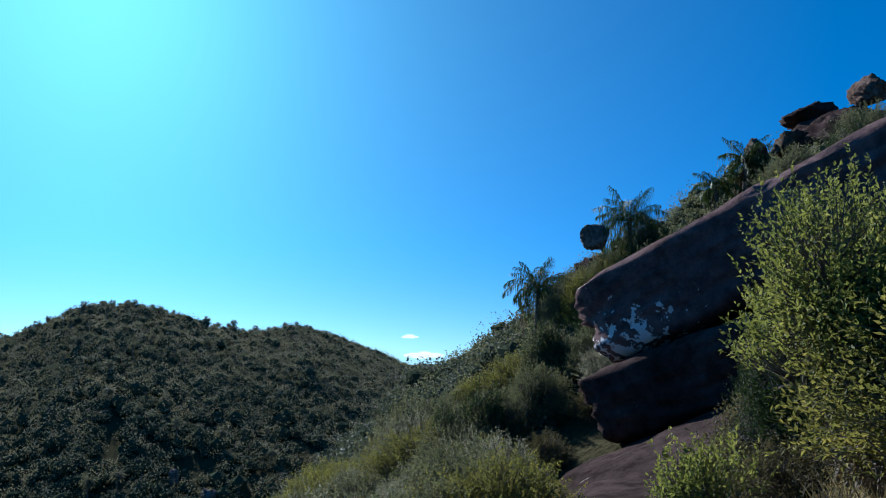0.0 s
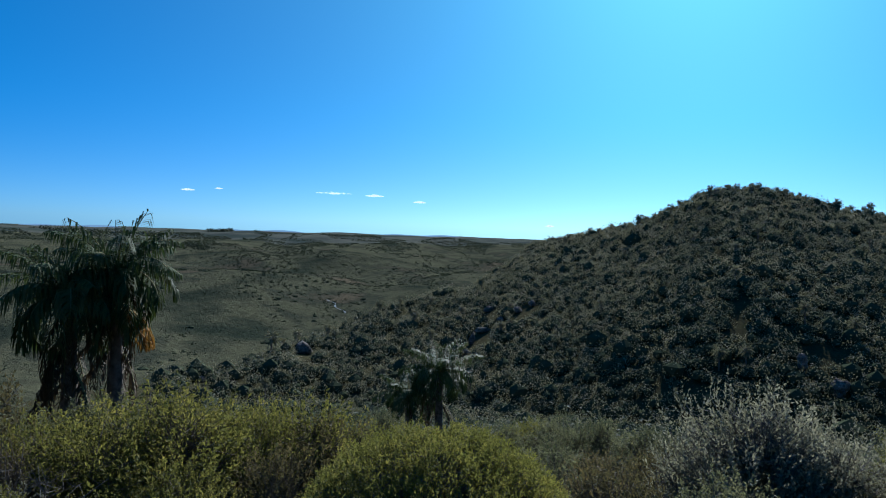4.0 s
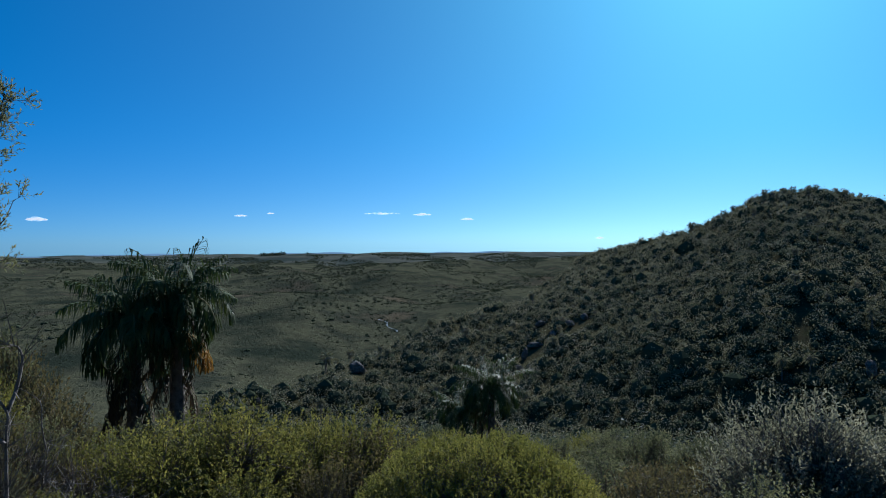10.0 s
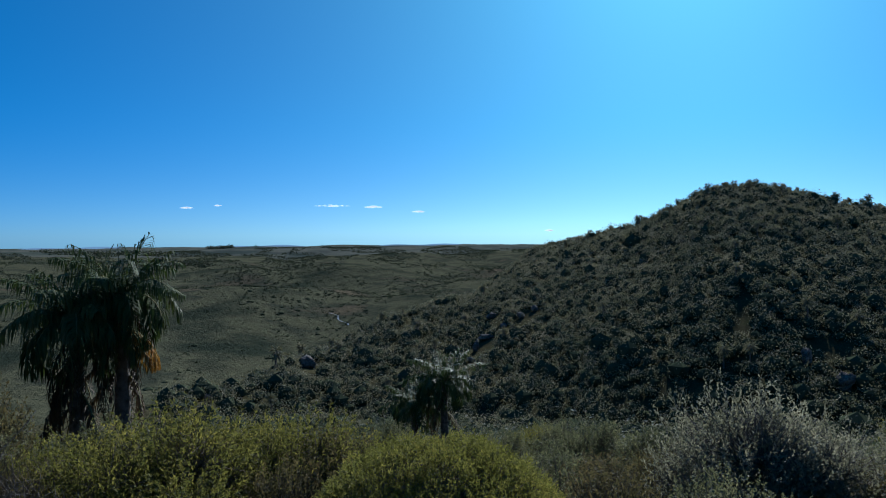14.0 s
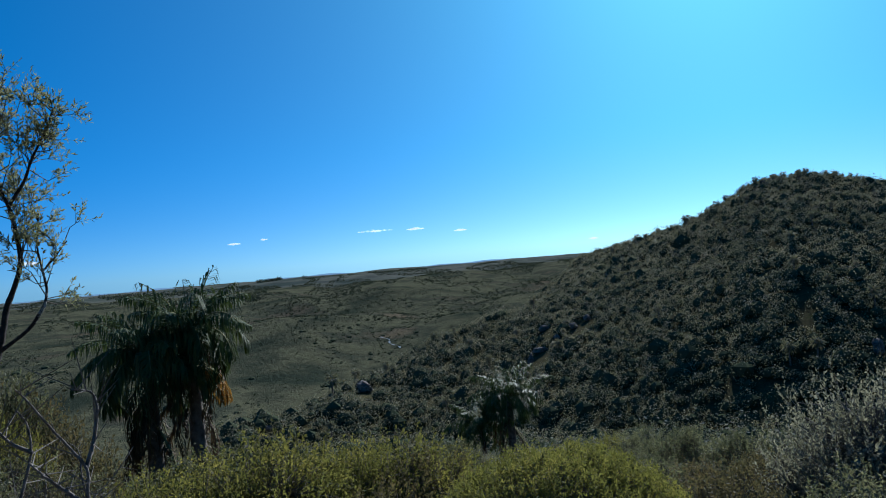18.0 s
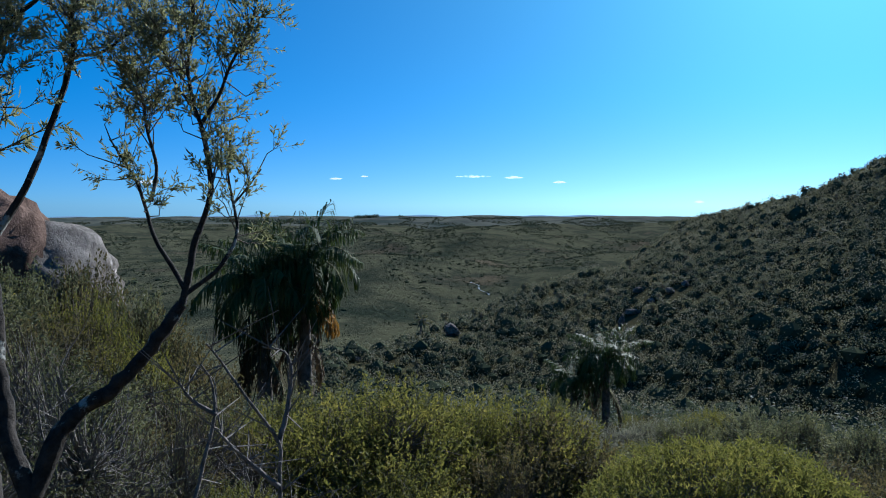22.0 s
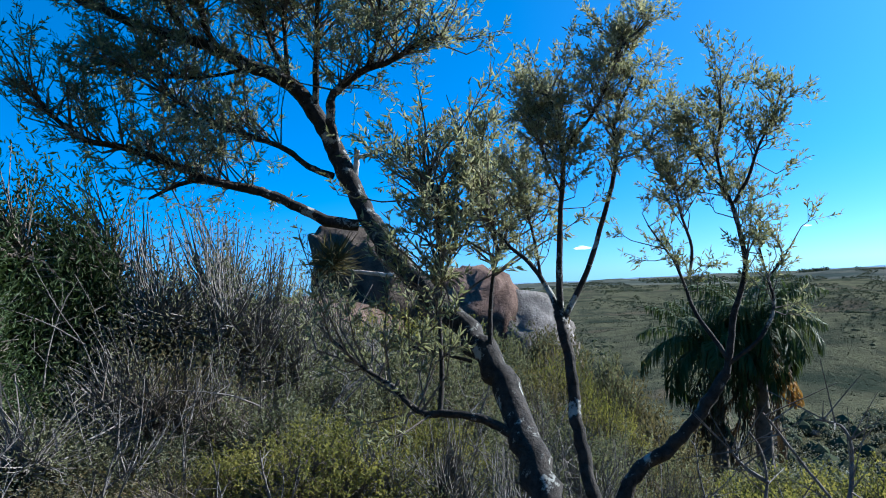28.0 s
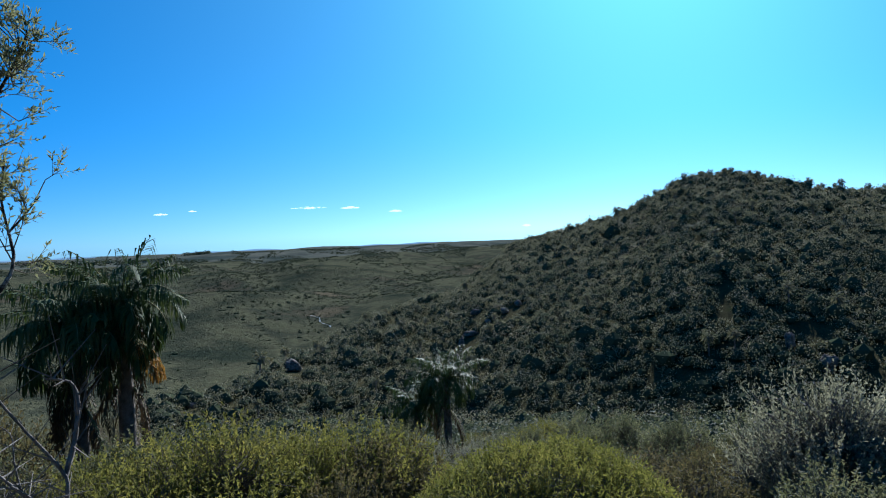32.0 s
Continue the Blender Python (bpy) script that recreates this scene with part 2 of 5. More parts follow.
def lichen_rock(name):
    """Purple granite with white crusts on the overhanging nose of the rock."""
    m = rock_material(name, [(0.3, (0.055, 0.038, 0.038)), (0.5, (0.1, 0.068, 0.066)), (0.7, (0.16, 0.11, 0.105))], (0.12, 0.088, 0.08), 0.35, 0.66)
    n, l = m.node_tree.nodes, m.node_tree.links
    p = n["Principled BSDF"]
    own = n.new("ShaderNodeTexCoord").outputs["Object"]
    crust = noise_tex(n, l, 2.6, 7, 0.62, own)
    edge = n.new("ShaderNodeSeparateXYZ")
    l.new(own, edge.inputs[0])
    nose = n.new("ShaderNodeMapRange")
    for s, v in ((1, 0.0), (2, -5.5), (3, -0.2), (4, 0.05)):
        nose.inputs[s].default_value = v
    l.new(edge.outputs[0], nose.inputs[0])
    add = n.new("ShaderNodeMath")
    l.new(crust.outputs["Fac"], add.inputs[0])
    l.new(nose.outputs[0], add.inputs[1])
    low = n.new("ShaderNodeMapRange")
    for s, v in ((1, 0.6), (2, -0.9), (3, -0.12), (4, 0.02)):
        low.inputs[s].default_value = v
    l.new(edge.outputs[2], low.inputs[0])
    add2 = n.new("ShaderNodeMath")
    l.new(add.outputs[0], add2.inputs[0])
    l.new(low.outputs[0], add2.inputs[1])
    r = ramp(n, [(0.575, (0, 0, 0)), (0.6, (1, 1, 1))])
    l.new(add2.outputs[0], r.inputs[0])
    under = p.inputs["Base Color"].links[0].from_socket
    l.new(mix(n, l, r.outputs[0], under, (0.6, 0.59, 0.58)), p.inputs["Base Color"])
    return m


M_ROCK_LICHEN = lichen_rock("lichened_purple_granite")
# dark colour of the clump cores, painting the shade inside the scrub
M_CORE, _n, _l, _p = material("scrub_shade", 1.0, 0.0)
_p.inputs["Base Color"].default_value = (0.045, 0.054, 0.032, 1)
M_WATER, _n, _l, _p = material("stream_water", 0.3, 0.4)
_p.inputs["Base Color"].default_value = (0.12, 0.125, 0.12, 1)
# distance haze painted on as a pale blue base colour and emission
M_HAZE_GLOW, _n, _l, _p = material("distant_haze_glow", 1.0, 0.0)
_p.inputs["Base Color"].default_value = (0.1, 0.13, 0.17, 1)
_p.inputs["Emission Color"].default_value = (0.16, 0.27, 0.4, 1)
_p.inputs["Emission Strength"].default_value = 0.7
# emission stands in for sunlight in the clouds, which are dark when backlit
M_CLOUD, _n, _l, _p = material("cloud_glow_white", 1.0, 0.0)
_p.inputs["Base Color"].default_value = (0.9, 0.9, 0.9, 1)
_p.inputs["Emission Color"].default_value = (0.95, 0.97, 1.0, 1)
_p.inputs["Emission Strength"].default_value = 1.0
_p.inputs["Alpha"].default_value = 0.06


# ---- building tools ----
R = np.random.default_rng(7)


def pol(az, r, z=0.0):
    """A place from the heading to the right of the summit, the distance and the height."""
    return Vector((r * math.sin(radians(az)), r * math.cos(radians(az)), z))


def mesh_obj(name, verts, faces, mats, parent=None, smooth=False, index=None):
    """verts (n, 3); faces: an array (m, k) or a list of such arrays with k corners each."""
    groups = [np.asarray(f, np.int32) for f in (faces if isinstance(faces, list) else [faces]) if len(f)]
    me = bpy.data.meshes.new(name)
    verts = np.asarray(verts, np.float32)
    me.vertices.add(len(verts))
    me.vertices.foreach_set("co", verts.ravel())
    loops = np.concatenate([g.ravel() for g in groups])
    sizes = np.concatenate([np.full(len(g), g.shape[1], np.int32) for g in groups])
    me.loops.add(len(loops))
    me.loops.foreach_set("vertex_index", loops)
    me.polygons.add(len(sizes))
    me.polygons.foreach_set("loop_start", np.concatenate([[0], np.cumsum(sizes)[:-1]]).astype(np.int32))
    me.polygons.foreach_set("loop_total", sizes)
    for m in (mats if isinstance(mats, (list, tuple)) else [mats]):
        me.materials.append(m)
    if index is not None:
        me.polygons.foreach_set("material_index", np.asarray(index, np.int32))
    me.polygons.foreach_set("use_smooth", np.full(len(sizes), smooth))
    me.update(calc_edges=True)
    ob = new(name, me)
    ob.parent = parent
    return ob


def thing(name, label, category, place=(0, 0, 0), group="", kind=""):
    ob = new(name)
    ob.empty_display_size = 0.2
    ob.location = place
    return tagged(ob, label, category, group, kind)


def unit(n, rng):
    v = rng.normal(size=(n, 3))
    return v / np.linalg.norm(v, axis=1, keepdims=True)


def leaves(centres, along, length, width, rng, fold=0.25, face=None):
    """Diamond-shaped leaves, each two triangles folded a little along the midrib."""
    n = len(centres)
    side = np.cross(along, unit(n, rng) if face is None else face)
    side /= np.linalg.norm(side, axis=1, keepdims=True) + 1e-9
    up = np.cross(side, along)
    L = (length * rng.uniform(0.6, 1.3, n))[:, None]
    W = (width * rng.uniform(0.6, 1.3, n))[:, None]
    v = np.empty((n, 4, 3))
    v[:, 0] = centres
    v[:, 1] = centres + along * L * 0.45 + side * W * 0.5 + up * W * fold
    v[:, 2] = centres + along * L
    v[:, 3] = centres + along * L * 0.45 - side * W * 0.5 + up * W * fold
    return v.reshape(-1, 3), np.arange(n * 4).reshape(n, 4)


def tube(points, radii, sides=5):
    """A tapered tube along points."""
    pts = np.asarray(points, float)
    n = len(pts)
    d = np.gradient(pts, axis=0)
    d /= np.linalg.norm(d, axis=1, keepdims=True) + 1e-9
    ref = np.array([0.31, 0.22, 0.92]) if abs(d[:, 2]).mean() < 0.8 else np.array([0.93, 0.3, 0.1])
    s = np.cross(d, ref)
    s /= np.linalg.norm(s, axis=1, keepdims=True) + 1e-9
    u = np.cross(s, d)
    a = np.arange(sides) * 2 * np.pi / sides
    ring = pts[:, None] + (s[:, None] * np.cos(a)[:, None] + u[:, None] * np.sin(a)[:, None]) * np.asarray(radii, float)[:, None, None]
    i, j = np.meshgrid(np.arange(n - 1), np.arange(sides), indexing="ij")
    f = np.stack([i * sides + j, i * sides + (j + 1) % sides, (i + 1) * sides + (j + 1) % sides, (i + 1) * sides + j], -1).reshape(-1, 4)
    return ring.reshape(-1, 3), f


class Bag:
    """Gathers pieces of one mesh."""

    def __init__(self):
        self.v, self.f, self.k, self.m = [], {}, 0, {}

    def add(self, v, f):
        f = np.asarray(f)
        self.f.setdefault(f.shape[1], []).append(f + self.k)
        self.v.append(v)
        self.k += len(v)

    def link(self, name, mats, parent=None, smooth=False):
        if not self.v:
            return None
        return mesh_obj(name, np.concatenate(self.v), [np.concatenate(g) for g in self.f.values()], mats, parent, smooth)


def ico(level):
    bm = bmesh.new()
    bmesh.ops.create_icosphere(bm, subdivisions=level, radius=1)
    v = np.array([p.co[:] for p in bm.verts])
    f = np.array([[q.index for q in p.verts] for p in bm.faces])
    bm.free()
    return v, f


ICO1, ICO2, ICO4, ICO5 = ico(1), ico(2), ico(4), ico(5)


def lumps(v, seed, freq, amount, octaves=4):
    """Rock or clump relief by fractal noise along the vertex directions."""
    out = np.empty(len(v))
    off = Vector((seed * 13.7, seed * 7.1, seed * 3.3))
    for i, p in enumerate(v):
        out[i] = noise.fractal(Vector(p) * freq + off, 1.0, 2.0, octaves)
    return 1 + amount * out


# ---- ground ----
CREST_AZ = (-60, -45, -39, -36, -33.3, -30.3, -27.3, -23.4, -19.5, -17, -14.6, -11.7, -8.9, -6, -3.8, -2.2, -0.8, 0.4, 2.6, 5, 7.3, 9.6, 12, 14.5, 16.7, 19.2, 21.4, 24, 35, 45)
CREST_EL = (-17, -14.6, -13.3, -12.1, -10.9, -9.4, -8.0, -6.6, -5.6, -3.7, -1.8, -1.1, -0.3, 0.4, 1.3, 2.3, 2.8, 3.0, 2.95, 2.6, 1.9, 1.6, 1.4, 1.8, 1.2, 0.4, -0.4, -1.5, -6, -10)
CREST_R = (90, 110, 130, 140, 150, 178, 195, 225, 250, 275, 312, 320, 307, 293, 285, 279, 273, 270, 270, 270, 275, 283, 298, 325, 338, 348, 360, 370, 400, 420)
HOME_AZ = (-180, -120, -85, -66, -50, -25, 10, 22, 24.2, 26.5, 29.1, 31.2, 33.8, 35.5, 39.9, 47, 56, 100, 180)
HOME_R = (0, 4, 10, 25, 60, 120, 250, 420)
HOME_Z4 = (0.2, 0.2, 0.1, -0.1, -0.7, -0.9, -0.7, -0.5, -0.5, -0.5, -0.5, -0.5, -0.4, -0.3, -0.3, 0.0, 0.2, 0.4, 0.2)
HOME_Z10 = (1, 0.5, 0.2, -0.7, -2.4, -2.6, -2.4, -2.1, -2.0, -2.0, -2.0, -2.0, -1.9, -1.8, -1.6, -1.2, 0.9, 2, 1)
HOME_Z25 = (4, 1.5, 0.3, -2.2, -6.8, -7.2, -6.8, -5.4, -4.6, -4.2, -3.9, -3.6, -3.4, -3.2, -2.2, -0.4, 5, 7, 4)
HOME_Z60 = (9, 2, -3, -8, -17, -18, -16, -3.5, -0.6, 0.0, 1.9, 3.3, 4.9, 7.2, 10.4, 14.6, 19.4, 23, 9)
HOME_Z120 = (8, -8, -20, -26, -31, -32, -30, -20, -14, -11, -8, -5, -2, 1, 4, 9, 15, 24, 10)


GULLIES = (((-28.6, 330), (-29.8, 390), (-31.2, 452), (-27.5, 530), (-25.0, 560), (-21.8, 700), (-15.0, 850), (-8.0, 1000)),
           ((-25.0, 560), (-32.0, 680), (-40.0, 760), (-50.0, 900)), ((-21.8, 700), (-19.0, 980), (-22.0, 1250)), ((-32.0, 680), (-36.0, 1000), (-33.0, 1300)))
SPURS = ((-36.0, 470, 9.0, 95.0), (-46.0, 520, 7.0, 110.0), (-23.5, 480, 5.0, 60.0), (-19.0, 610, 8.0, 90.0), (-30.0, 820, 8.0, 110.0), (-12.0, 800, 8.0, 130.0), (-42.0, 1050, 8.0, 150.0), (-25.0, 1080, 7.0, 120.0), (-21.2, 1400, 7.5, 52.0))


def gully_distance(x, y):
    """Distance in plan to the nearest watercourse of the plain."""
    best = np.full(np.shape(x), 1e9)
    for line in GULLIES:
        pts = [(r * math.sin(radians(a)), r * math.cos(radians(a))) for a, r in line]
        for (ax, ay), (bx, by) in zip(pts[:-1], pts[1:]):
            dx, dy = bx - ax, by - ay
            t = np.clip(((x - ax) * dx + (y - ay) * dy) / (dx * dx + dy * dy), 0, 1)
            best = np.minimum(best, np.hypot(x - ax - t * dx, y - ay - t * dy))
    return best


def terrain(x, y):
    az = np.degrees(np.arctan2(x, y))
    r = np.hypot(x, y)
    # the rolling plain beyond
    s1 = np.clip((r - 350) / 1150, 0, 1)
    s2 = np.clip((r - 1500) / 3000, 0, 1)
    plain = -49 + 21 * s1 * s1 * (3 - 2 * s1) - 40 * s2
    plain = plain + np.clip((r - 200) / 800, 0, 1) * (3.6 * np.sin(x / 90 + 1.3 + 0.7 * np.sin(y / 140)) * np.cos(y / 120) + 2.6 * np.sin((x + 2 * y) / 230) + 1.2 * np.sin((x - y) / 47))
    for a, rs, high, wide in SPURS:
        sx, sy = rs * math.sin(radians(a)), rs * math.cos(radians(a))
        plain = plain + high * np.exp(-((x - sx) ** 2 + (y - sy) ** 2) / (wide * wide))
    gd = gully_distance(x + 14 * np.sin(y / 37), y + 14 * np.sin(x / 41))
    plain = plain - 6.5 * np.exp(-(gd / 32) ** 2)
    # the hill across the gorge
    rc = np.interp(az, CREST_AZ, CREST_R)
    zc = 1.65 + rc * np.tan(np.radians(np.interp(az, CREST_AZ, CREST_EL) + 0.15))
    u = np.clip((rc - r) / np.maximum(rc - 95, 15), 0, 1.5)
    near = zc + (-33 - zc) * (0.75 * u + 0.25 * u * u)
    v = np.clip((r - rc) / 190, 0, 1)
    far = zc + (-75 - zc) * v * v * (3 - 2 * v)
    opp = np.where(r < rc, near, far)
    # the home slope
    rows = np.stack([np.interp(az, HOME_AZ, z) for z in
                     (np.zeros(19), HOME_Z4, HOME_Z10, HOME_Z25, HOME_Z60, HOME_Z120, np.full(19, -48.0), np.full(19, -75.0))])
    k = np.clip(np.searchsorted(HOME_R, r, side="right") - 1, 0, 6)
    ra = np.array(HOME_R, float)
    f = np.clip((r - ra[k]) / (ra[k + 1] - ra[k]), 0, 1)
    idx = np.arange(r.size).reshape(r.shape)
    flat = rows.reshape(8, -1)
    home = (flat[k.ravel(), idx.ravel()] * (1 - f.ravel()) + flat[k.ravel() + 1, idx.ravel()] * f.ravel()).reshape(r.shape)
    z = np.maximum(np.maximum(home, opp), plain)
    rough = 0.5 * np.sin(x / 7.0 + 0.6 * np.sin(y / 11)) * np.sin(y / 8.3 + 1) + 0.9 * np.sin(x / 23 + 2) * np.sin(y / 19)
    z = z + rough * np.clip((r - 8) / 80, 0, 1)
    return z + 0.05 * np.sin(3.1 * x + np.sin(2.3 * y)) * np.sin(2.7 * y + 1) * np.clip(r / 3, 0, 1)


def ray_ground(az, el, eye=EYE):
    """Where the line of sight from the standing place meets the ground."""
    r = np.geomspace(8, 4500, 3000)
    a = radians(az)
    z = terrain(r * math.sin(a), r * math.cos(a))
    seen = (z - eye) / r
    i = int(np.argmax(seen >= min(math.tan(radians(el)), seen[r > 60].max() - 1e-4)))
    return Vector((r[i] * math.sin(a), r[i] * math.cos(a), z[i]))


def height(p):
    return float(terrain(np.array([p[0]]), np.array([p[1]]))[0])


def build_ground():
    az = np.radians(np.concatenate([np.arange(-180, -100, 2.0), np.arange(-100, 62, 0.6), np.arange(62, 180, 2.0)]))
    rr = np.concatenate([[0.0], np.geomspace(0.5, 4900, 210)])
    A, D = np.meshgrid(az, rr, indexing="ij")
    x, y = D * np.sin(A), D * np.cos(A)
    z = terrain(x, y)
    n, k = A.shape
    i, j = np.meshgrid(np.arange(n), np.arange(k - 1), indexing="ij")
    i2 = (i + 1) % n
    f = np.stack([i * k + j, i * k + j + 1, i2 * k + j + 1, i2 * k + j], -1).reshape(-1, 4)
    fr = D[i, j].ravel()
    zf = z[i, j].ravel()
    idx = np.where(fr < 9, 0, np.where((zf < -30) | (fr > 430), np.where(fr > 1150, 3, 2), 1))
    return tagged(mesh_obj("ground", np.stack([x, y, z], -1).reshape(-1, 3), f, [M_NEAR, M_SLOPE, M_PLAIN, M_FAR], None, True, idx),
                  "rolling scrub-covered hillside and pasture plain reaching the horizon", "ground", kind="structure")


build_ground()


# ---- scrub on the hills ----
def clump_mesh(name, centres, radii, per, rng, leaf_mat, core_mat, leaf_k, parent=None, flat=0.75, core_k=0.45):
    """Leafy clumps: a lumpy core coloured dark as painted inner shade, and a shell of loose leaves."""
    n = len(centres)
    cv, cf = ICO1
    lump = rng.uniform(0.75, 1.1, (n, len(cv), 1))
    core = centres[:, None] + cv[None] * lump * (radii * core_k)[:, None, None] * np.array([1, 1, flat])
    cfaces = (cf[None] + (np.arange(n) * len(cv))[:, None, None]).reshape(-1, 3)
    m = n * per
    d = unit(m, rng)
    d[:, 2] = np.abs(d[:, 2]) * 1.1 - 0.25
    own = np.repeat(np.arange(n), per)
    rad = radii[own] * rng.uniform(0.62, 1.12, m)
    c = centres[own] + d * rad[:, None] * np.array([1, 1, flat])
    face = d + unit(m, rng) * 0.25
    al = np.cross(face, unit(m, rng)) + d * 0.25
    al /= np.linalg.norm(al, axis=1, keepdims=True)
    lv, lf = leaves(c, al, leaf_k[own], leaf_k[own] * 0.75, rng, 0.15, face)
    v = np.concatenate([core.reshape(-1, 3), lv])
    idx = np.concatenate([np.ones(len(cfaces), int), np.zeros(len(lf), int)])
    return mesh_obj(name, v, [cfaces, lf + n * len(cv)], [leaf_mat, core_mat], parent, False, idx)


def scatter(az0, az1, r0, r1, count, rng, keep):
    az = rng.uniform(az0, az1, count)
    r = np.sqrt(rng.uniform(r0 * r0, r1 * r1, count))
    a = np.radians(az)
    x, y = r * np.sin(a), r * np.cos(a)
    z = terrain(x, y)
    ok = keep(az, r, z)
    return np.stack([x, y, z], -1)[ok], az[ok], r[ok]


def opposite_hill(az, r, z):
    rc = np.interp(az, CREST_AZ, CREST_R)
    return (z > -42) & (r < rc + 25)


VALLEY_ROCKS = ((-18.3, -8.3, 3.6, 1.3), (-19.2, -9.3, 1.4, 2.4), (-17.9, -6.6, 2.8, 1.4), (-15.5, -6.6, 2.4, 1.3), (-32.9, -10.3, 3.2, 2.2), (-40.8, -12.3, 1.6, 0.9),
                (5.8, -9.3, 1.5, 2.6), (8.2, -10.8, 2.2, 2.6), (-19.6, -10.2, 2.0, 1.2), (-16.9, -7.4, 1.8, 1.2), (-14.4, -6.0, 2.0, 1.4))


def clear_of_rocks(az, r, z):
    """The hill's scrub, thinned in front of its bare boulders."""
    ok = opposite_hill(az, r, z)
    el = np.degrees(np.arctan2(z + 1.2 - EYE, r))
    for a, e, w, h in VALLEY_ROCKS:
        ok &= ~((np.abs(az - a) < 0.5 + 0.12 * w) & (el > e - 0.75) & (el < e + 0.3))
    return ok


g = np.random.default_rng(3)
p, az, r = scatter(-44, 34, 85, 400, 19000, g, clear_of_rocks)
rad = g.gamma(4, 0.3, len(p)) + 0.7
p[:, 2] += rad * 0.42
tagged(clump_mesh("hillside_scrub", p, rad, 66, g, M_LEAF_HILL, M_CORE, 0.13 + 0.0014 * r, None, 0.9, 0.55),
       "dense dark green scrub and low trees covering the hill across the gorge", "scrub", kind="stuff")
p, az, r = scatter(-62, 36, 30, 95, 2600, g, lambda az, r, z: r > 30)
rad = g.gamma(5, 0.2, len(p)) + 0.4
p[:, 2] += rad * 0.3
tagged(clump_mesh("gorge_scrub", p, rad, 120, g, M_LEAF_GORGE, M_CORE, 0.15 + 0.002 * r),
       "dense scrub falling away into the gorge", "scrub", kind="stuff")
p, az, r = scatter(24, 75, 26, 75, 1700, g, lambda az, r, z: (r > 40) | (az < 33))
rad = g.gamma(5, 0.18, len(p)) + 0.3
p[:, 2] += rad * 0.3
tagged(clump_mesh("ridge_scrub", p, rad, 90, g, M_LEAF_OLIVE, M_CORE, 0.08 + 0.0016 * r),
       "olive scrub growing over the rocky ridge", "scrub", kind="stuff")


def scrubby(az, r, z):
    """Shrubs crowd along the watercourses and in drifts on the rises."""
    x, y = r * np.sin(np.radians(az)), r * np.cos(np.radians(az))
    drift = np.sin(r / 60 + az / 3) + np.sin(az * 0.9 + r / 170) + 0.6 * np.sin(az * 2.3 - r / 90)
    return ((z < -36) | (r > 450)) & ((gully_distance(x, y) < 26 + 10 * np.sin(x / 23)) | (drift > 0.45 - 0.5 * np.clip((r - 550) / 500, 0, 1)))


p, az, r = scatter(-75, 20, 200, 1500, 36000, g, scrubby)
rad = g.gamma(3, 0.5, len(p)) + 0.4
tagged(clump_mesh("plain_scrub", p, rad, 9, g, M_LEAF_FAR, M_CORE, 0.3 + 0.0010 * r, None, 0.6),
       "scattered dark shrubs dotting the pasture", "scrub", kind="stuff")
p, az, r = scatter(-70, -2, 220, 800, 9000, g, lambda az, r, z: z < -30)
rad = g.gamma(2, 0.2, len(p)) + 0.15
tagged(clump_mesh("heath_tussocks", p, rad, 7, g, M_LEAF_FAR, M_CORE, 0.22 + 0.0006 * r, None, 0.6),
       "low tussocks and heath dotting the grassy spurs", "scrub", kind="stuff")


# ---- near shrubs ----
def segments(p0, p1, r0, r1):
    """Many thin three-sided twigs at once."""
    d = p1 - p0
    d = d / (np.linalg.norm(d, axis=1, keepdims=True) + 1e-9)
    s = np.cross(d, np.array([0.3, 0.5, 0.81]))
    s /= np.linalg.norm(s, axis=1, keepdims=True) + 1e-9
    u = np.cross(s, d)
    n = len(p0)
    v = np.empty((n, 6, 3))
    for k in range(3):
        o = s * math.cos(k * 2.0944) + u * math.sin(k * 2.0944)
        v[:, k] = p0 + o * np.reshape(r0, (-1, 1))
        v[:, 3 + k] = p1 + o * np.reshape(r1, (-1, 1))
    f = np.array([[0, 1, 4, 3], [1, 2, 5, 4], [2, 0, 3, 5]])
    return v.reshape(-1, 3), (f[None] + (np.arange(n) * 6)[:, None, None]).reshape(-1, 4)


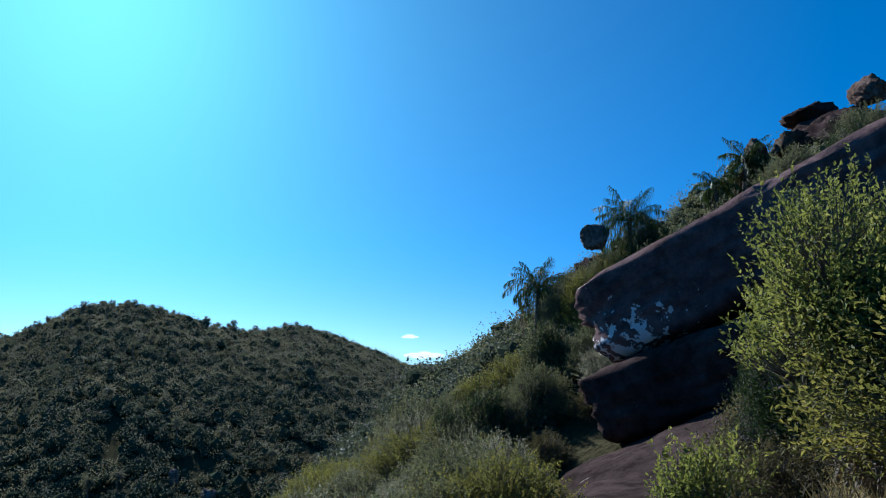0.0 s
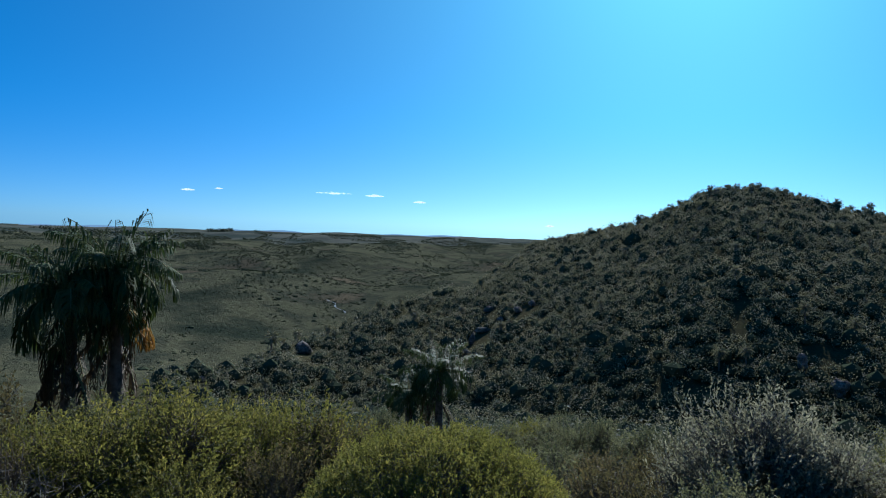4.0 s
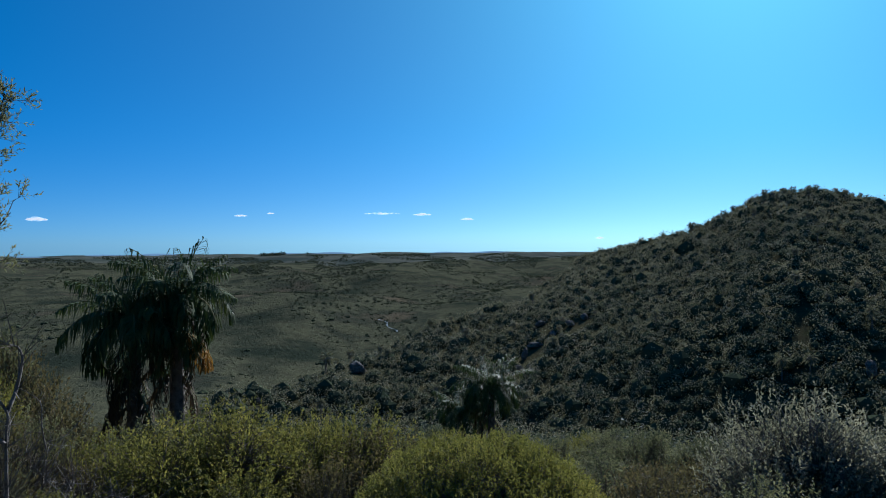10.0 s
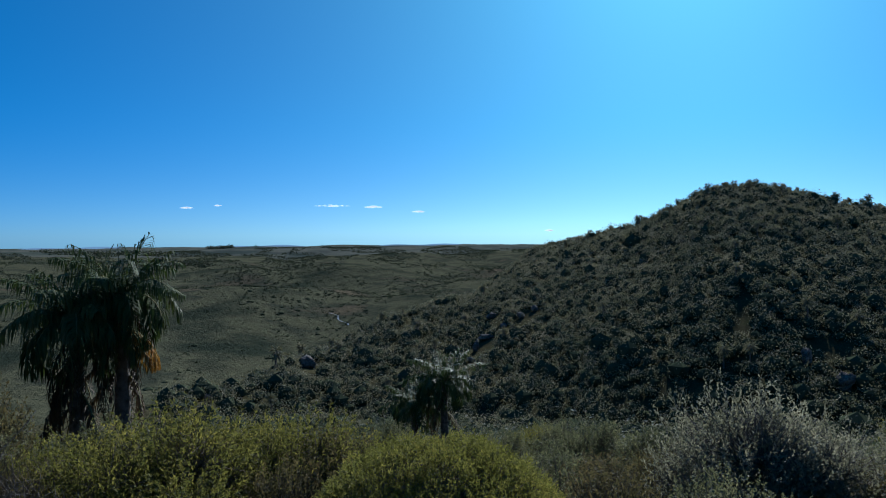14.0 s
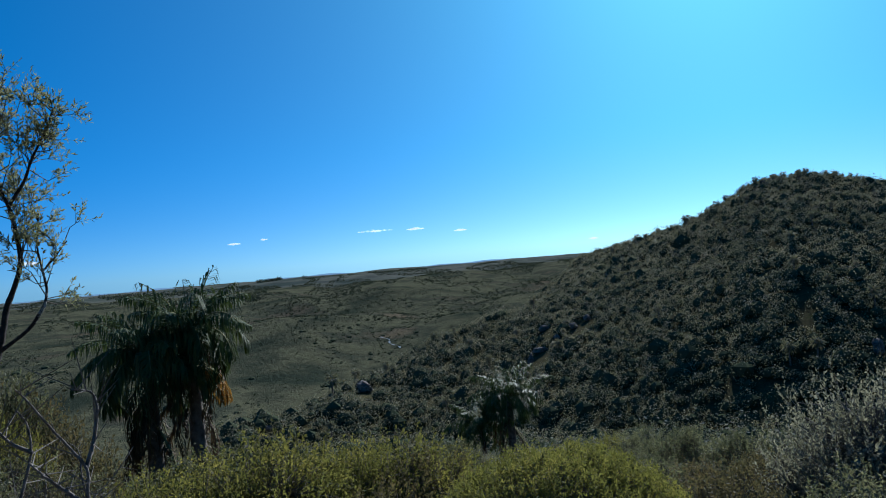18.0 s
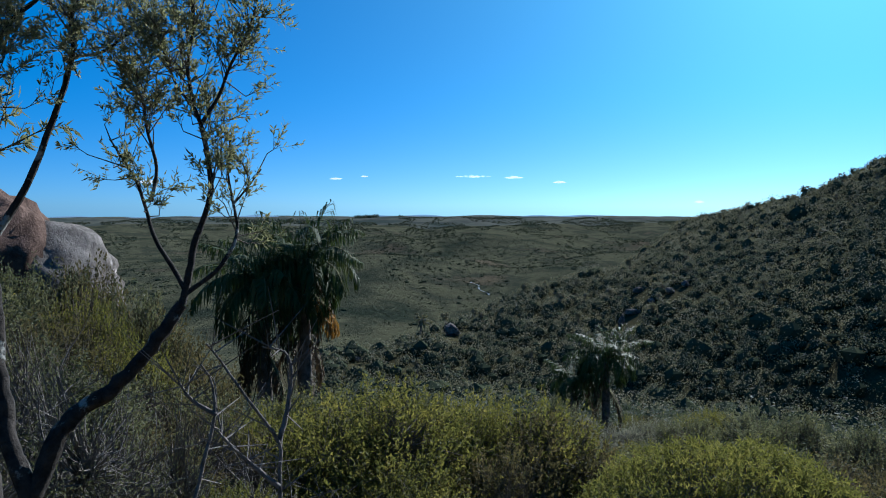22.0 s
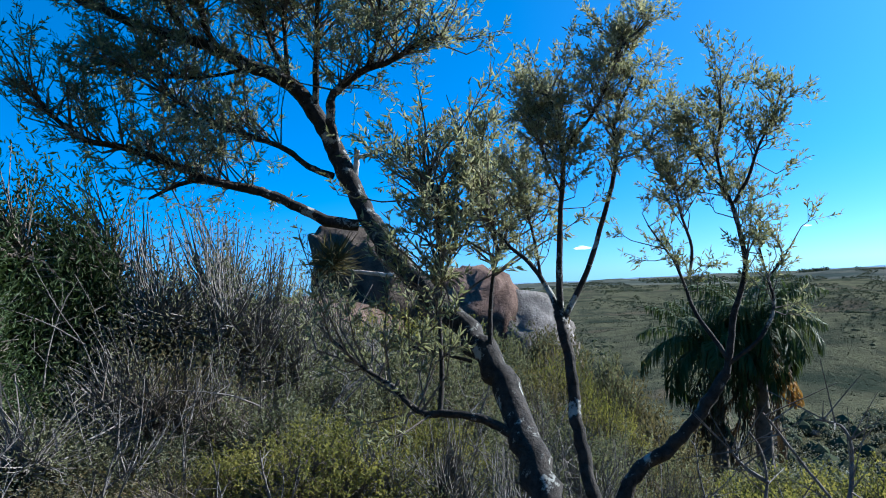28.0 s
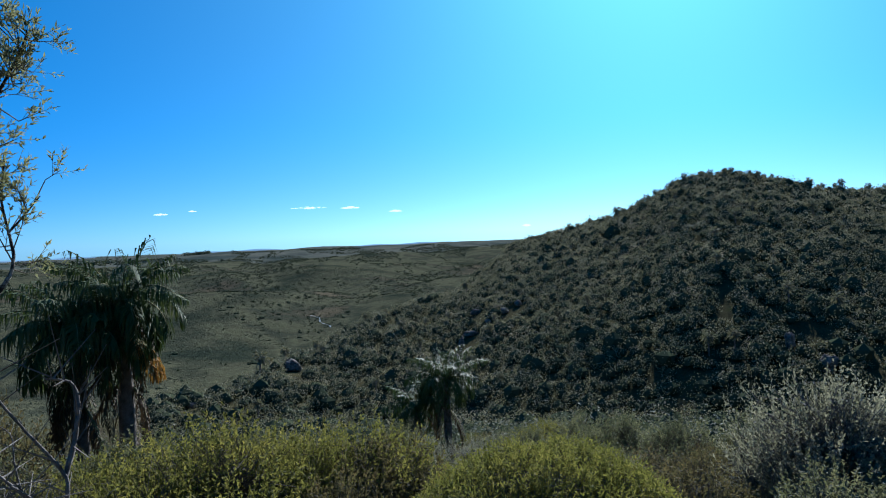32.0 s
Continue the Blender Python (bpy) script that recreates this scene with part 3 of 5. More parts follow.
def bush(name, label, w, h, tips, per, leaf, leaf_w, leaf_mat, twig_mat, seed, upright=0.5, shell=0.55, open_base=0.15, group="hillside shrubs", grow=0.22, wild=0.5):
    """A shrub standing at the origin: stems fork up into twigs, each twig set with leaves."""
    rng = np.random.default_rng(seed)
    root = thing(name, label, "shrub", (0, 0, 0), group)
    d = unit(tips, rng)
    d[:, 2] = np.abs(d[:, 2])
    a = np.arctan2(d[:, 1], d[:, 0])
    uneven = 0.92 + wild * (0.16 * np.sin(3 * a + seed) + 0.12 * np.sin(5 * a + 2 * seed + 4 * d[:, 2]) + 0.10 * np.sin(9 * a - seed + 7 * d[:, 2]))
    rad = (shell + (1 - shell) * rng.uniform(0, 1, tips) ** 0.5) * uneven
    if wild > 0.2:
        # boughs: twigs gather in rounded heads with gaps between
        heads = max(14, tips // 45)
        hd = d[:heads]
        pick = rng.integers(0, heads, tips)
        d = hd[pick] + rng.normal(0, 0.26, (tips, 3))
        rad = rad[pick] * rng.uniform(0.78, 1.08, tips)
        d /= np.linalg.norm(d, axis=1, keepdims=True)
        d[:, 2] = np.abs(d[:, 2])
    tip = d * rad[:, None] * np.array([w / 2, w / 2, h * (1 - open_base)]) + np.array([0, 0, h * open_base])
    # stems
    ns = max(5, tips // 60)
    foot = rng.normal(0, 0.06 * w, (ns, 3)) * np.array([1, 1, 0])
    foot[:, 2] = -0.15
    pick = rng.integers(0, tips, ns)
    head = tip[pick] * np.array([0.72, 0.72, 0.72])
    mid = foot * 0.4 + head * 0.6 + np.array([0, 0, 0.12 * h]) + rng.normal(0, 0.04 * w, (ns, 3))
    bag = Bag()
    q = np.linspace(0, 1, 6)[:, None]
    for i in range(ns):
        pts = foot[i] * (1 - q) ** 2 + 2 * mid[i] * q * (1 - q) + head[i] * q ** 2 + rng.normal(0, 0.012 * w, (6, 3)) * q
        t = 0.011 * min(h, 2.0) + 0.006
        bag.add(*tube(pts, np.linspace(t, t * 0.35, 6), 4))
    near = np.argmin(((tip[:, None] - head[None]) ** 2).sum(-1), axis=1)
    lift = rng.uniform(0.35, 1.0, (tips, 1))
    start = head[near] * lift + mid[near] * (1 - lift)
    bend = start * 0.5 + tip * 0.5 + rng.normal(0, 0.03 * w, (tips, 3))
    t = 0.0035 * h + 0.0015
    bag.add(*segments(start, bend, np.full(tips, t), np.full(tips, t * 0.7)))
    bag.add(*segments(bend, tip, np.full(tips, t * 0.7), np.full(tips, t * 0.4)))
    tagged(bag.link("branchwork", twig_mat, root), kind="stuff")
    out = tip - np.array([0, 0, h * 0.2])
    out /= np.linalg.norm(out, axis=1, keepdims=True) + 1e-9
    out = out * (1 - upright) + np.array([0, 0, upright]) + rng.normal(0, 0.25, (tips, 3))
    out /= np.linalg.norm(out, axis=1, keepdims=True)
    own = np.repeat(np.arange(tips), per)
    s = np.tile(np.linspace(-0.6, 1, per), tips)[:, None] + rng.uniform(-0.1, 0.1, (tips * per, 1))
    c = tip[own] + out[own] * s * grow
    al = out[own] * 0.7 + unit(tips * per, rng) * 0.75
    al /= np.linalg.norm(al, axis=1, keepdims=True)
    v, f = leaves(c, al, np.full(tips * per, leaf), np.full(tips * per, leaf_w), rng)
    mesh_obj("foliage", v, f, leaf_mat, root)
    return root


def plant(proto, x, y, scale=1.0, turn=0.0, sz=None, sink=0.0):
    """A copy of a shrub, rooted on the ground."""
    m = Matrix.Translation((x, y, height((x, y)) - sink)) @ Matrix.Rotation(turn, 4, "Z") @ Matrix.Diagonal((scale, scale, sz or scale, 1))
    return copy_thing(proto, m)


def at_az(az, r):
    q = pol(az, r)
    return q.x, q.y


yellow = bush("dome_shrub", "rounded yellow-green heath-like shrub with bare grey stems inside", 2.5, 1.55, 6200, 15, 0.031, 0.0115, M_LEAF_YELLOW, M_TWIG_GREY, 11, 0.62, 0.86, 0.26, "", 0.11, 0.12)


def stand(ob, x, y, turn=0.0):
    """Roots a shrub on the ground."""
    ob.matrix_basis = Matrix.Translation((x, y, height((x, y)))) @ Matrix.Rotation(turn, 4, "Z")
    return ob


stand(yellow, -1.95, 5.15)
green = bush("broadleaf_shrub", "bright green small-leaved shrub on the slope", 3.5, 1.85, 2100, 16, 0.056, 0.028, M_LEAF_GREEN, M_TWIG, 21, 0.3, 0.5, 0.1)
stand(green, -6.0, 6.4)
brown = bush("brownish_shrub", "brownish green twiggy shrub on the slope", 2.4, 1.6, 1100, 11, 0.06, 0.03, M_LEAF_BROWN, M_TWIG, 31, 0.4, 0.45, 0.1)
stand(brown, -4.3, 7.6)
grey = bush("silver_shrub", "silvery grey feathery shrub on the slope", 3.0, 2.3, 2000, 12, 0.055, 0.028, M_LEAF_GREY, M_TWIG_GREY, 41, 0.35, 0.45, 0.1, grow=0.18)
stand(grey, 4.2, 12.8)
olive = bush("olive_shrub", "olive green dense shrub on the slope", 2.6, 2.0, 1500, 14, 0.062, 0.031, M_LEAF_OLIVE, M_TWIG, 51, 0.35, 0.45, 0.1)
stand(olive, 2.9, 8.8)
twiggy = bush("twiggy_shrub", "tall grey twiggy shrub with sparse leaves", 1.9, 2.4, 900, 5, 0.05, 0.014, M_LEAF_OLIVE, M_TWIG_GREY, 61, 0.75, 0.35, 0.05, grow=0.3)
stand(twiggy, -8.6, 1.2)
dark = bush("dark_shrub", "dark green narrow-leaved tall shrub", 2.2, 3.2, 1900, 16, 0.085, 0.022, M_LEAF_DARK, M_TWIG, 71, 0.6, 0.3, 0.05, grow=0.3)
stand(dark, -9.6, -0.9)
bare = bush("dry_shrub", "dry brown-grey tangle of twigs with few leaves", 1.9, 1.5, 900, 3, 0.045, 0.014, M_LEAF_BROWN, M_TWIG, 65, 0.5, 0.2, 0.05, grow=0.25)
stand(bare, *at_az(-91, 6.9))
PROTOS = (green, brown, grey, olive, twiggy, dark)
G, B_, S, O, T, D = PROTOS
k = np.random.default_rng(5)


def fill(az0, az1, r0, r1, count, weights, s0=0.6, s1=1.1):
    """Shrubs over a stretch of the slope."""
    for _ in range(count):
        az_, r_ = k.uniform(az0, az1), k.uniform(r0, r1)
        x, y = at_az(az_, r_)
        s = k.uniform(s0, s1)
        plant(PROTOS[k.choice(6, p=np.array(weights) / sum(weights))], x, y, s, k.uniform(0, 6.28), s * k.uniform(0.75, 1.05))


# single shrubs on the near slope: kind, place, width and height factors
for kind, x, y, s, sz in ((G, -7.3, 6.9, 0.9, 0.95), (G, -5.0, 7.6, 0.85, 0.95), (B_, -3.2, 8.3, 0.9, 0.8), (O, -2.0, 8.9, 0.8, 0.65),
                          (B_, -0.9, 7.9, 0.8, 0.75), (O, 0.3, 7.0, 0.7, 0.6), (S, 0.35, 9.3, 0.85, 1.05), (S, 1.3, 9.9, 0.8, 0.95), (B_, -0.6, 10.6, 0.8, 0.8),
                          (O, 1.2, 6.2, 0.6, 0.5), (B_, 2.1, 7.3, 0.8, 0.75), (O, 3.2, 8.1, 0.8, 0.7),
                          (O, 3.6, 9.9, 0.9, 0.8), (S, 3.4, 11.6, 1.1, 1.1), (G, -4.6, 4.9, 0.5, 0.4), 
                          (O, 5.3, 8.0, 0.3, 0.3), (G, 6.2, 7.4, 0.3, 0.35), (O, 4.4, 7.4, 0.3, 0.3), (G, -5.1, 5.7, 0.6, 0.55), (G, -6.0, 5.5, 0.6, 0.5), (G, -3.6, 5.2, 0.35, 0.3), (S, -5.4, 4.0, 0.42, 0.38), (S, -4.9, 3.75, 0.35, 0.32), (S, -2.9, 5.6, 0.3, 0.3)):
    plant(kind, x, y, s, k.uniform(0, 6.28), sz)
REACH = {G: 1.85, B_: 1.6, S: 2.3, O: 2.0, T: 2.4, bare: 1.5}
for kind, az_, r_, el_, s in ((O, -66.5, 13.4, -2.6, 0.8), (O, -63.5, 14.2, -3.0, 0.9), (B_, -61.0, 14.0, -3.2, 0.9), (G, -62.5, 12.0, -5.2, 0.5), (O, -59.0, 13.2, -4.6, 0.8), (B_, -57.0, 13.0, -6.5, 0.9),
                              (B_, -64.5, 10.8, -6.2, 0.8), (G, -60.0, 10.4, -8.0, 0.5), (O, -57.5, 10.0, -10.0, 0.7), (O, -69.5, 12.6, -2.2, 0.7), (bare, -62.0, 12.8, -3.4, 1.0), (B_, -55.0, 11.0, -9.5, 0.8),
                              (G, -36.5, 9.2, -13.6, 0.6), (G, -49.5, 8.8, -13.4, 0.7), (B_, -31.0, 9.0, -15.2, 0.9), (O, -26.5, 9.4, -16.0, 0.8), (B_, -34.0, 8.0, -16.2, 0.7), (G, -55.0, 6.2, -16.8, 0.35),
                              (G, 43.0, 7.3, -11.8, 0.3), (G, 40.6, 7.8, -12.6, 0.28), (G, 36.3, 9.6, -12.3, 0.34), (O, 34.4, 9.4, -13.6, 0.4), (G, 26.0, 11.0, -11.2, 0.45), (O, 38.5, 8.8, -14.0, 0.35), (G, 45.5, 6.8, -12.5, 0.25),
                              (O, -92.0, 6.6, -6.5, 0.6), (G, -88.5, 6.0, -8.5, 0.4), (O, -84.0, 7.0, -5.0, 0.6), (B_, -95.5, 6.0, -8.0, 0.7), (O, -80.0, 8.0, -3.5, 0.6), (B_, -86.5, 5.2, -12.0, 0.6), (O, -76.0, 8.6, -3.0, 0.6),
                              (G, -74.0, 7.4, -7.0, 0.4), (O, -70.5, 9.0, -4.2, 0.6), (B_, -91.0, 5.0, -13.0, 0.6), (O, -98.0, 6.6, -4.0, 0.6),
                              (bare, -66.0, 8.6, -5.0, 0.9), (bare, -63.5, 9.0, -6.0, 1.0), (bare, -61.0, 8.4, -7.5, 0.9), (bare, -58.5, 8.8, -8.5, 1.0), (bare, -56.0, 8.0, -11.0, 0.9), (bare, -53.5, 8.2, -12.0, 0.8), (B_, -59.5, 7.6, -13.0, 0.6), (bare, -33.0, 7.6, -16.0, 0.7),
                              (T, -73.0, 5.6, -5.0, 0.6), (T, -69.0, 5.2, -7.0, 0.6), (T, -65.0, 5.6, -6.0, 0.6), (T, -61.5, 6.0, -8.0, 0.6), (T, -78.0, 5.8, -5.5, 0.6), (T, -58.0, 6.4, -10.0, 0.5), (T, -67.0, 6.6, -4.0, 0.6),
                              (O, 37.2, 44.0, 7.4, 1.3), (O, 39.0, 44.0, 7.9, 1.3), (G, 40.3, 44.0, 8.6, 1.0), (O, 36.0, 43.5, 6.5, 1.4), (G, 38.0, 42.0, 6.6, 1.1)):
    x, y = at_az(az_, r_)
    plant(kind, x, y, s, k.uniform(0, 6.28), (EYE + r_ * math.tan(radians(el_)) - height((x, y))) / REACH[kind])
fill(-56, -36, 10, 17, 12, (3, 2, 1, 3, 0, 0))
fill(-34, -10, 9.5, 18, 22, (1, 4, 1, 4, 0, 0), 0.5, 0.8)
fill(-10, 14, 11.5, 20, 20, (0, 4, 1, 4, 0, 0), 0.6, 0.95)
fill(-50, 14, 18, 34, 60, (1, 3, 2, 5, 0, 0), 0.7, 1.2)
fill(12, 26, 9, 16, 40, (1, 4, 1, 5, 0, 0), 0.5, 0.95)
fill(30, 50, 7, 11, 9, (1, 2, 0, 4, 0, 0), 0.25, 0.4)
fill(14, 31, 16, 26, 40, (2, 3, 1, 6, 0, 0), 0.8, 1.4)
fill(14, 35, 26, 40, 60, (2, 2, 1, 6, 0, 1), 1.0, 1.7)
fill(36, 58, 30, 46, 30, (1, 2, 1, 5, 0, 2), 0.9, 1.5)
fill(60, 85, 7, 16, 12, (1, 2, 1, 4, 1, 1), 0.9, 1.4)
# the thicket beside the tree
for kind, az_, r_, s, sz in ((D, -100.5, 9.2, 1.0, 1.02), (D, -105, 8.4, 1.1, 1.15), (D, -97.6, 10.2, 0.9, 0.82), (D, -110, 8.0, 1.2, 1.3), (D, -95.5, 11.5, 0.8, 0.66), (D, -102, 7.4, 0.7, 0.6),
                             (T, -90.5, 9.2, 1.2, 1.2), (T, -88, 9.6, 1.2, 1.25), (T, -85.5, 9.0, 1.1, 1.15), (T, -86, 10.5, 1.2, 1.2), (T, -82.5, 9.4, 1.1, 1.1), (T, -80, 9.8, 1.0, 0.95),
                             (bare, -79, 9.2, 0.8, 0.75), (bare, -90, 7.8, 0.9, 0.8), (T, -87.5, 7.2, 0.8, 0.55), (bare, -76, 11.0, 1.0, 0.8), (bare, -84.5, 7.6, 0.8, 0.7), (T, -93.5, 7.6, 0.9, 0.7),
                             (G, -82, 6.0, 0.55, 0.5), (bare, -78, 6.8, 0.7, 0.6), (O, -72, 9.6, 0.8, 0.5), (B_, -69, 10.5, 0.8, 0.55), (B_, -64, 12.5, 0.9, 0.6),
                             (O, -66, 8.0, 0.8, 0.55), (T, -99, 6.4, 0.8, 0.55), (bare, -95, 6.6, 0.7, 0.5), (bare, -90, 5.6, 0.7, 0.55), (bare, -86.5, 6.4, 0.6, 0.4), (bare, -100, 5.6, 0.6, 0.4), (T, -75, 11.0, 1.0, 0.8), (bare, -72.5, 11.0, 1.2, 1.15), (O, -70, 12.0, 1.0, 0.9), (B_, -67, 12.0, 0.8, 0.6), (T, -78, 11.5, 1.0, 0.9), (B_, -72, 10.0, 0.9, 0.75), (B_, -65, 13.2, 0.8, 0.6), (O, -68.5, 13.0, 0.9, 0.9), (bare, -62, 11.5, 1.3, 1.3), (bare, -97, 5.2, 0.8, 0.6), (bare, -84, 5.4, 0.7, 0.5), (bare, -103, 5.8, 0.9, 0.7), (bare, -93, 4.9, 0.6, 0.45), (bare, -75, 7.6, 0.8, 0.7), (bare, -72, 7.0, 0.7, 0.6), (bare, -68, 8.2, 0.8, 0.8), (bare, -88, 8.6, 1.0, 1.0)):
    x, y = at_az(az_, r_)
    plant(kind, x, y, s, k.uniform(0, 6.28), sz)
fill(-125, -70, 13, 24, 22, (1, 1, 0, 3, 3, 4), 0.9, 1.3)


# dry grass tufts
def tufts(name, label, az0, az1, r0, r1, count, blades, tall, rng):
    p, _, _ = scatter(az0, az1, r0, r1, count, rng, lambda az, r, z: r > 0)
    own = np.repeat(np.arange(len(p)), blades)
    c = p[own] + rng.normal(0, 0.05, (len(own), 3)) * np.array([1, 1, 0]) - np.array([0, 0, 0.02])
    al = unit(len(own), rng) * 0.55 + np.array([0, 0, 1.0])
    al /= np.linalg.norm(al, axis=1, keepdims=True)
    v, f = leaves(c, al, tall * rng.uniform(0.5, 1.2, len(p))[own], np.full(len(own), 0.012), rng)
    return tagged(mesh_obj(name, v, f, M_GRASS), label, "grass", kind="stuff")


tufts("dry_grass", "tufts of dry straw-coloured grass between the shrubs", -125, -50, 2.5, 10, 1500, 26, 0.45, k)
tufts("slope_grass", "tufts of dry grass on the near slope", -50, 80, 2.5, 10, 2000, 22, 0.35, k)


# ---- palms ----
def frond(name, parent, base, az_, lift, length, droop, mat, rng, leaflet=0.42, n=34):
    """An arching feather leaf: midrib and two rows of hanging leaflets."""
    q = np.linspace(0, 1, 10)
    h = np.array([math.cos(az_), math.sin(az_), 0])
    ang = lift - droop * q ** 1.2
    step = length / 9
    pts = np.concatenate([[np.zeros(3)], np.cumsum((h[None] * np.cos(ang[:-1])[:, None] + np.array([0, 0, 1]) * np.sin(ang[:-1])[:, None]) * step, 0)]) + base
    bag = Bag()
    s = np.linspace(0.14, 0.99, n)
    s = np.concatenate([s, s])
    i = np.clip((s * 9).astype(int), 0, 8)
    fr = (s * 9 - i)[:, None]
    c = pts[i] * (1 - fr) + pts[i + 1] * fr
    t = pts[i + 1] - pts[i]
    t /= np.linalg.norm(t, axis=1, keepdims=True)
    side = np.cross(t, np.array([0, 0, 1.0]))
    side /= np.linalg.norm(side, axis=1, keepdims=True) + 1e-9
    sg = np.where(np.arange(2 * n) < n, 1, -1)[:, None]
    al = side * sg * 0.7 + t * 0.5 + np.array([0, 0, -0.3]) + rng.normal(0, 0.16, (2 * n, 3))
    al /= np.linalg.norm(al, axis=1, keepdims=True)
    L = leaflet * np.sin(np.pi * np.clip(s * 0.86 + 0.1, 0, 1)) ** 0.6
    mid = c + al * (L * 0.55)[:, None]
    end = mid + (al * 0.35 + np.array([0, 0, -0.95])) * (L * 0.6)[:, None]
    wv = np.cross(al, np.array([0.2, 0.1, 1.0]))
    wv = wv / (np.linalg.norm(wv, axis=1, keepdims=True) + 1e-9) * 0.02
    v = np.stack([c - wv * 0.6, c + wv * 0.6, mid + wv, mid - wv, end], 1).reshape(-1, 3)
    o = np.arange(2 * n)[:, None] * 5
    bag.add(v, o + np.array([[0, 1, 2, 3]]))
    bag.add(np.zeros((0, 3)), np.zeros((0, 4), int))
    k0 = bag.k - 10 * n
    bag.f.setdefault(3, []).append(k0 + o + np.array([[3, 2, 4]]))
    ob = bag.link(name, mat, parent)
    mesh_obj("midrib", *tube(pts, np.linspace(0.03, 0.006, 10), 3), M_RIB, ob, True)
    return ob


def palm(name, label, place, trunk_h, length, count, dead, seed, lean=(0, 0), orange=None, r_trunk=0.16):
    rng = np.random.default_rng(seed)
    root = thing(name, label, "palm tree", place, "wild palms")
    q = np.linspace(0, 1, 12)
    pts = np.stack([lean[0] * q ** 1.5, lean[1] * q ** 1.5, -0.3 + (trunk_h + 0.3) * q], -1)
    v, f = tube(pts, r_trunk * (1.25 - 0.3 * q) * (1 + 0.06 * np.sin(q * 60)), 10)
    mesh_obj("trunk", v, f, M_PALM_TRUNK, root, True)
    top = pts[-1]
    for i in range(count):
        a = i * 2.39996 + rng.uniform(-0.2, 0.2)
        u = i / max(count - 1, 1)
        frond("frond", root, top + np.array([math.cos(a), math.sin(a), 0]) * 0.1, a, 1.3 - 1.5 * u ** 1.1 + rng.uniform(-0.15, 0.15), length * rng.uniform(0.75, 1.15), 0.5 + 2.0 * u + 0.5 * rng.uniform(), M_PALM, rng, 0.32 * length)
    for i in range(dead):
        a = rng.uniform(0, 6.28)
        frond("dead_frond", root, pts[11 - min(i * 5 // max(dead, 1), 4)] - np.array([0, 0, 0.15]), a, -0.5 - rng.uniform(0, 0.5), length * rng.uniform(0.8, 1.25), 1.0, M_PALM_DEAD, rng, 0.2 * length, 18)["label"] = "dry brown hanging frond"
    if orange is not None:
        for o in (-0.3, -0.1, 0.12, 0.3):
            frond("dead_frond", root, top - np.array([0, 0, 0.6]), orange + o, -0.55, length * 0.85, 0.9, M_PALM_ORANGE, rng, 0.24 * length, 22)["label"] = "orange withered hanging frond"
    return root


def palm_at(label, az_, r_, crown_z, length, count, dead, seed, orange=None, r_trunk=0.16, base_z=None):
    x, y = at_az(az_, r_)
    z = height((x, y)) if base_z is None else base_z
    return palm("palm_tree", label, (x, y, z), crown_z - z, length, count, dead, seed, (0.2, -0.1), orange, r_trunk)


palm("palm_tree", "tall feather palm with glossy drooping fronds and a dry skirt", (-13.9, 11.9, height((-13.9, 11.9))), -0.1 - height((-13.9, 11.9)), 1.75, 36, 22, 1)
palm("palm_tree", "feather palm with one orange withered frond among glossy green", (-13.4, 12.75, height((-13.4, 12.75))), 0.4 - height((-13.4, 12.75)), 1.7, 36, 20, 2, orange=0.3)
palm("palm_tree", "feather palm standing in the gorge scrub", (-12.0, 30.3, height((-12.0, 30.3))), -5.0 - height((-12.0, 30.3)), 1.9, 30, 8, 3)
palm("palm_tree", "feather palm standing in the gorge scrub", (-13.4, 30.0, height((-13.4, 30.0))), -6.2 - height((-13.4, 30.0)), 1.7, 26, 6, 4)
palm_at("feather palm on the rocky ridge", 33.6, 45, 5.9, 2.4, 26, 14, 5)
palm_at("feather palm on the rocky ridge", 41.0, 46, 10.2, 2.8, 26, 14, 6)
palm_at("small feather palm on the rocky ridge", 47.6, 48, 12.4, 1.8, 20, 8, 7)
palm_at("feather palm on the rocky ridge", 49.8, 49, 14.2, 2.0, 24, 18, 8)


def far_palm(seed):
    """A small wild palm of the far hillside."""
    rng = np.random.default_rng(seed)
    root = thing("wild_palm", "small wild feather palm among the hill scrub", "palm tree", (0, 0, 0), "hill palms")
    h = rng.uniform(3.5, 5.0)
    mesh_obj("trunk", *tube([(0, 0, -0.5), (0.1, 0, h * 0.5), (0.2, 0.1, h)], [0.2, 0.17, 0.15], 6), M_PALM_TRUNK, root)
    bag = Bag()
    n = 150
    a = rng.uniform(0, 6.28, n)
    e = rng.uniform(-1.2, 1.2, n)
    al = np.stack([np.cos(a) * np.cos(e), np.sin(a) * np.cos(e), np.sin(e)], -1)
    c = np.array([0.2, 0.1, h]) + al * rng.uniform(0, 0.9, (n, 1))
    al[:, 2] -= 0.35
    bag.add(*leaves(c, al, np.full(n, 1.1), np.full(n, 0.28), rng))
    bag.link("crown", M_LEAF_HILL, root)
    return root


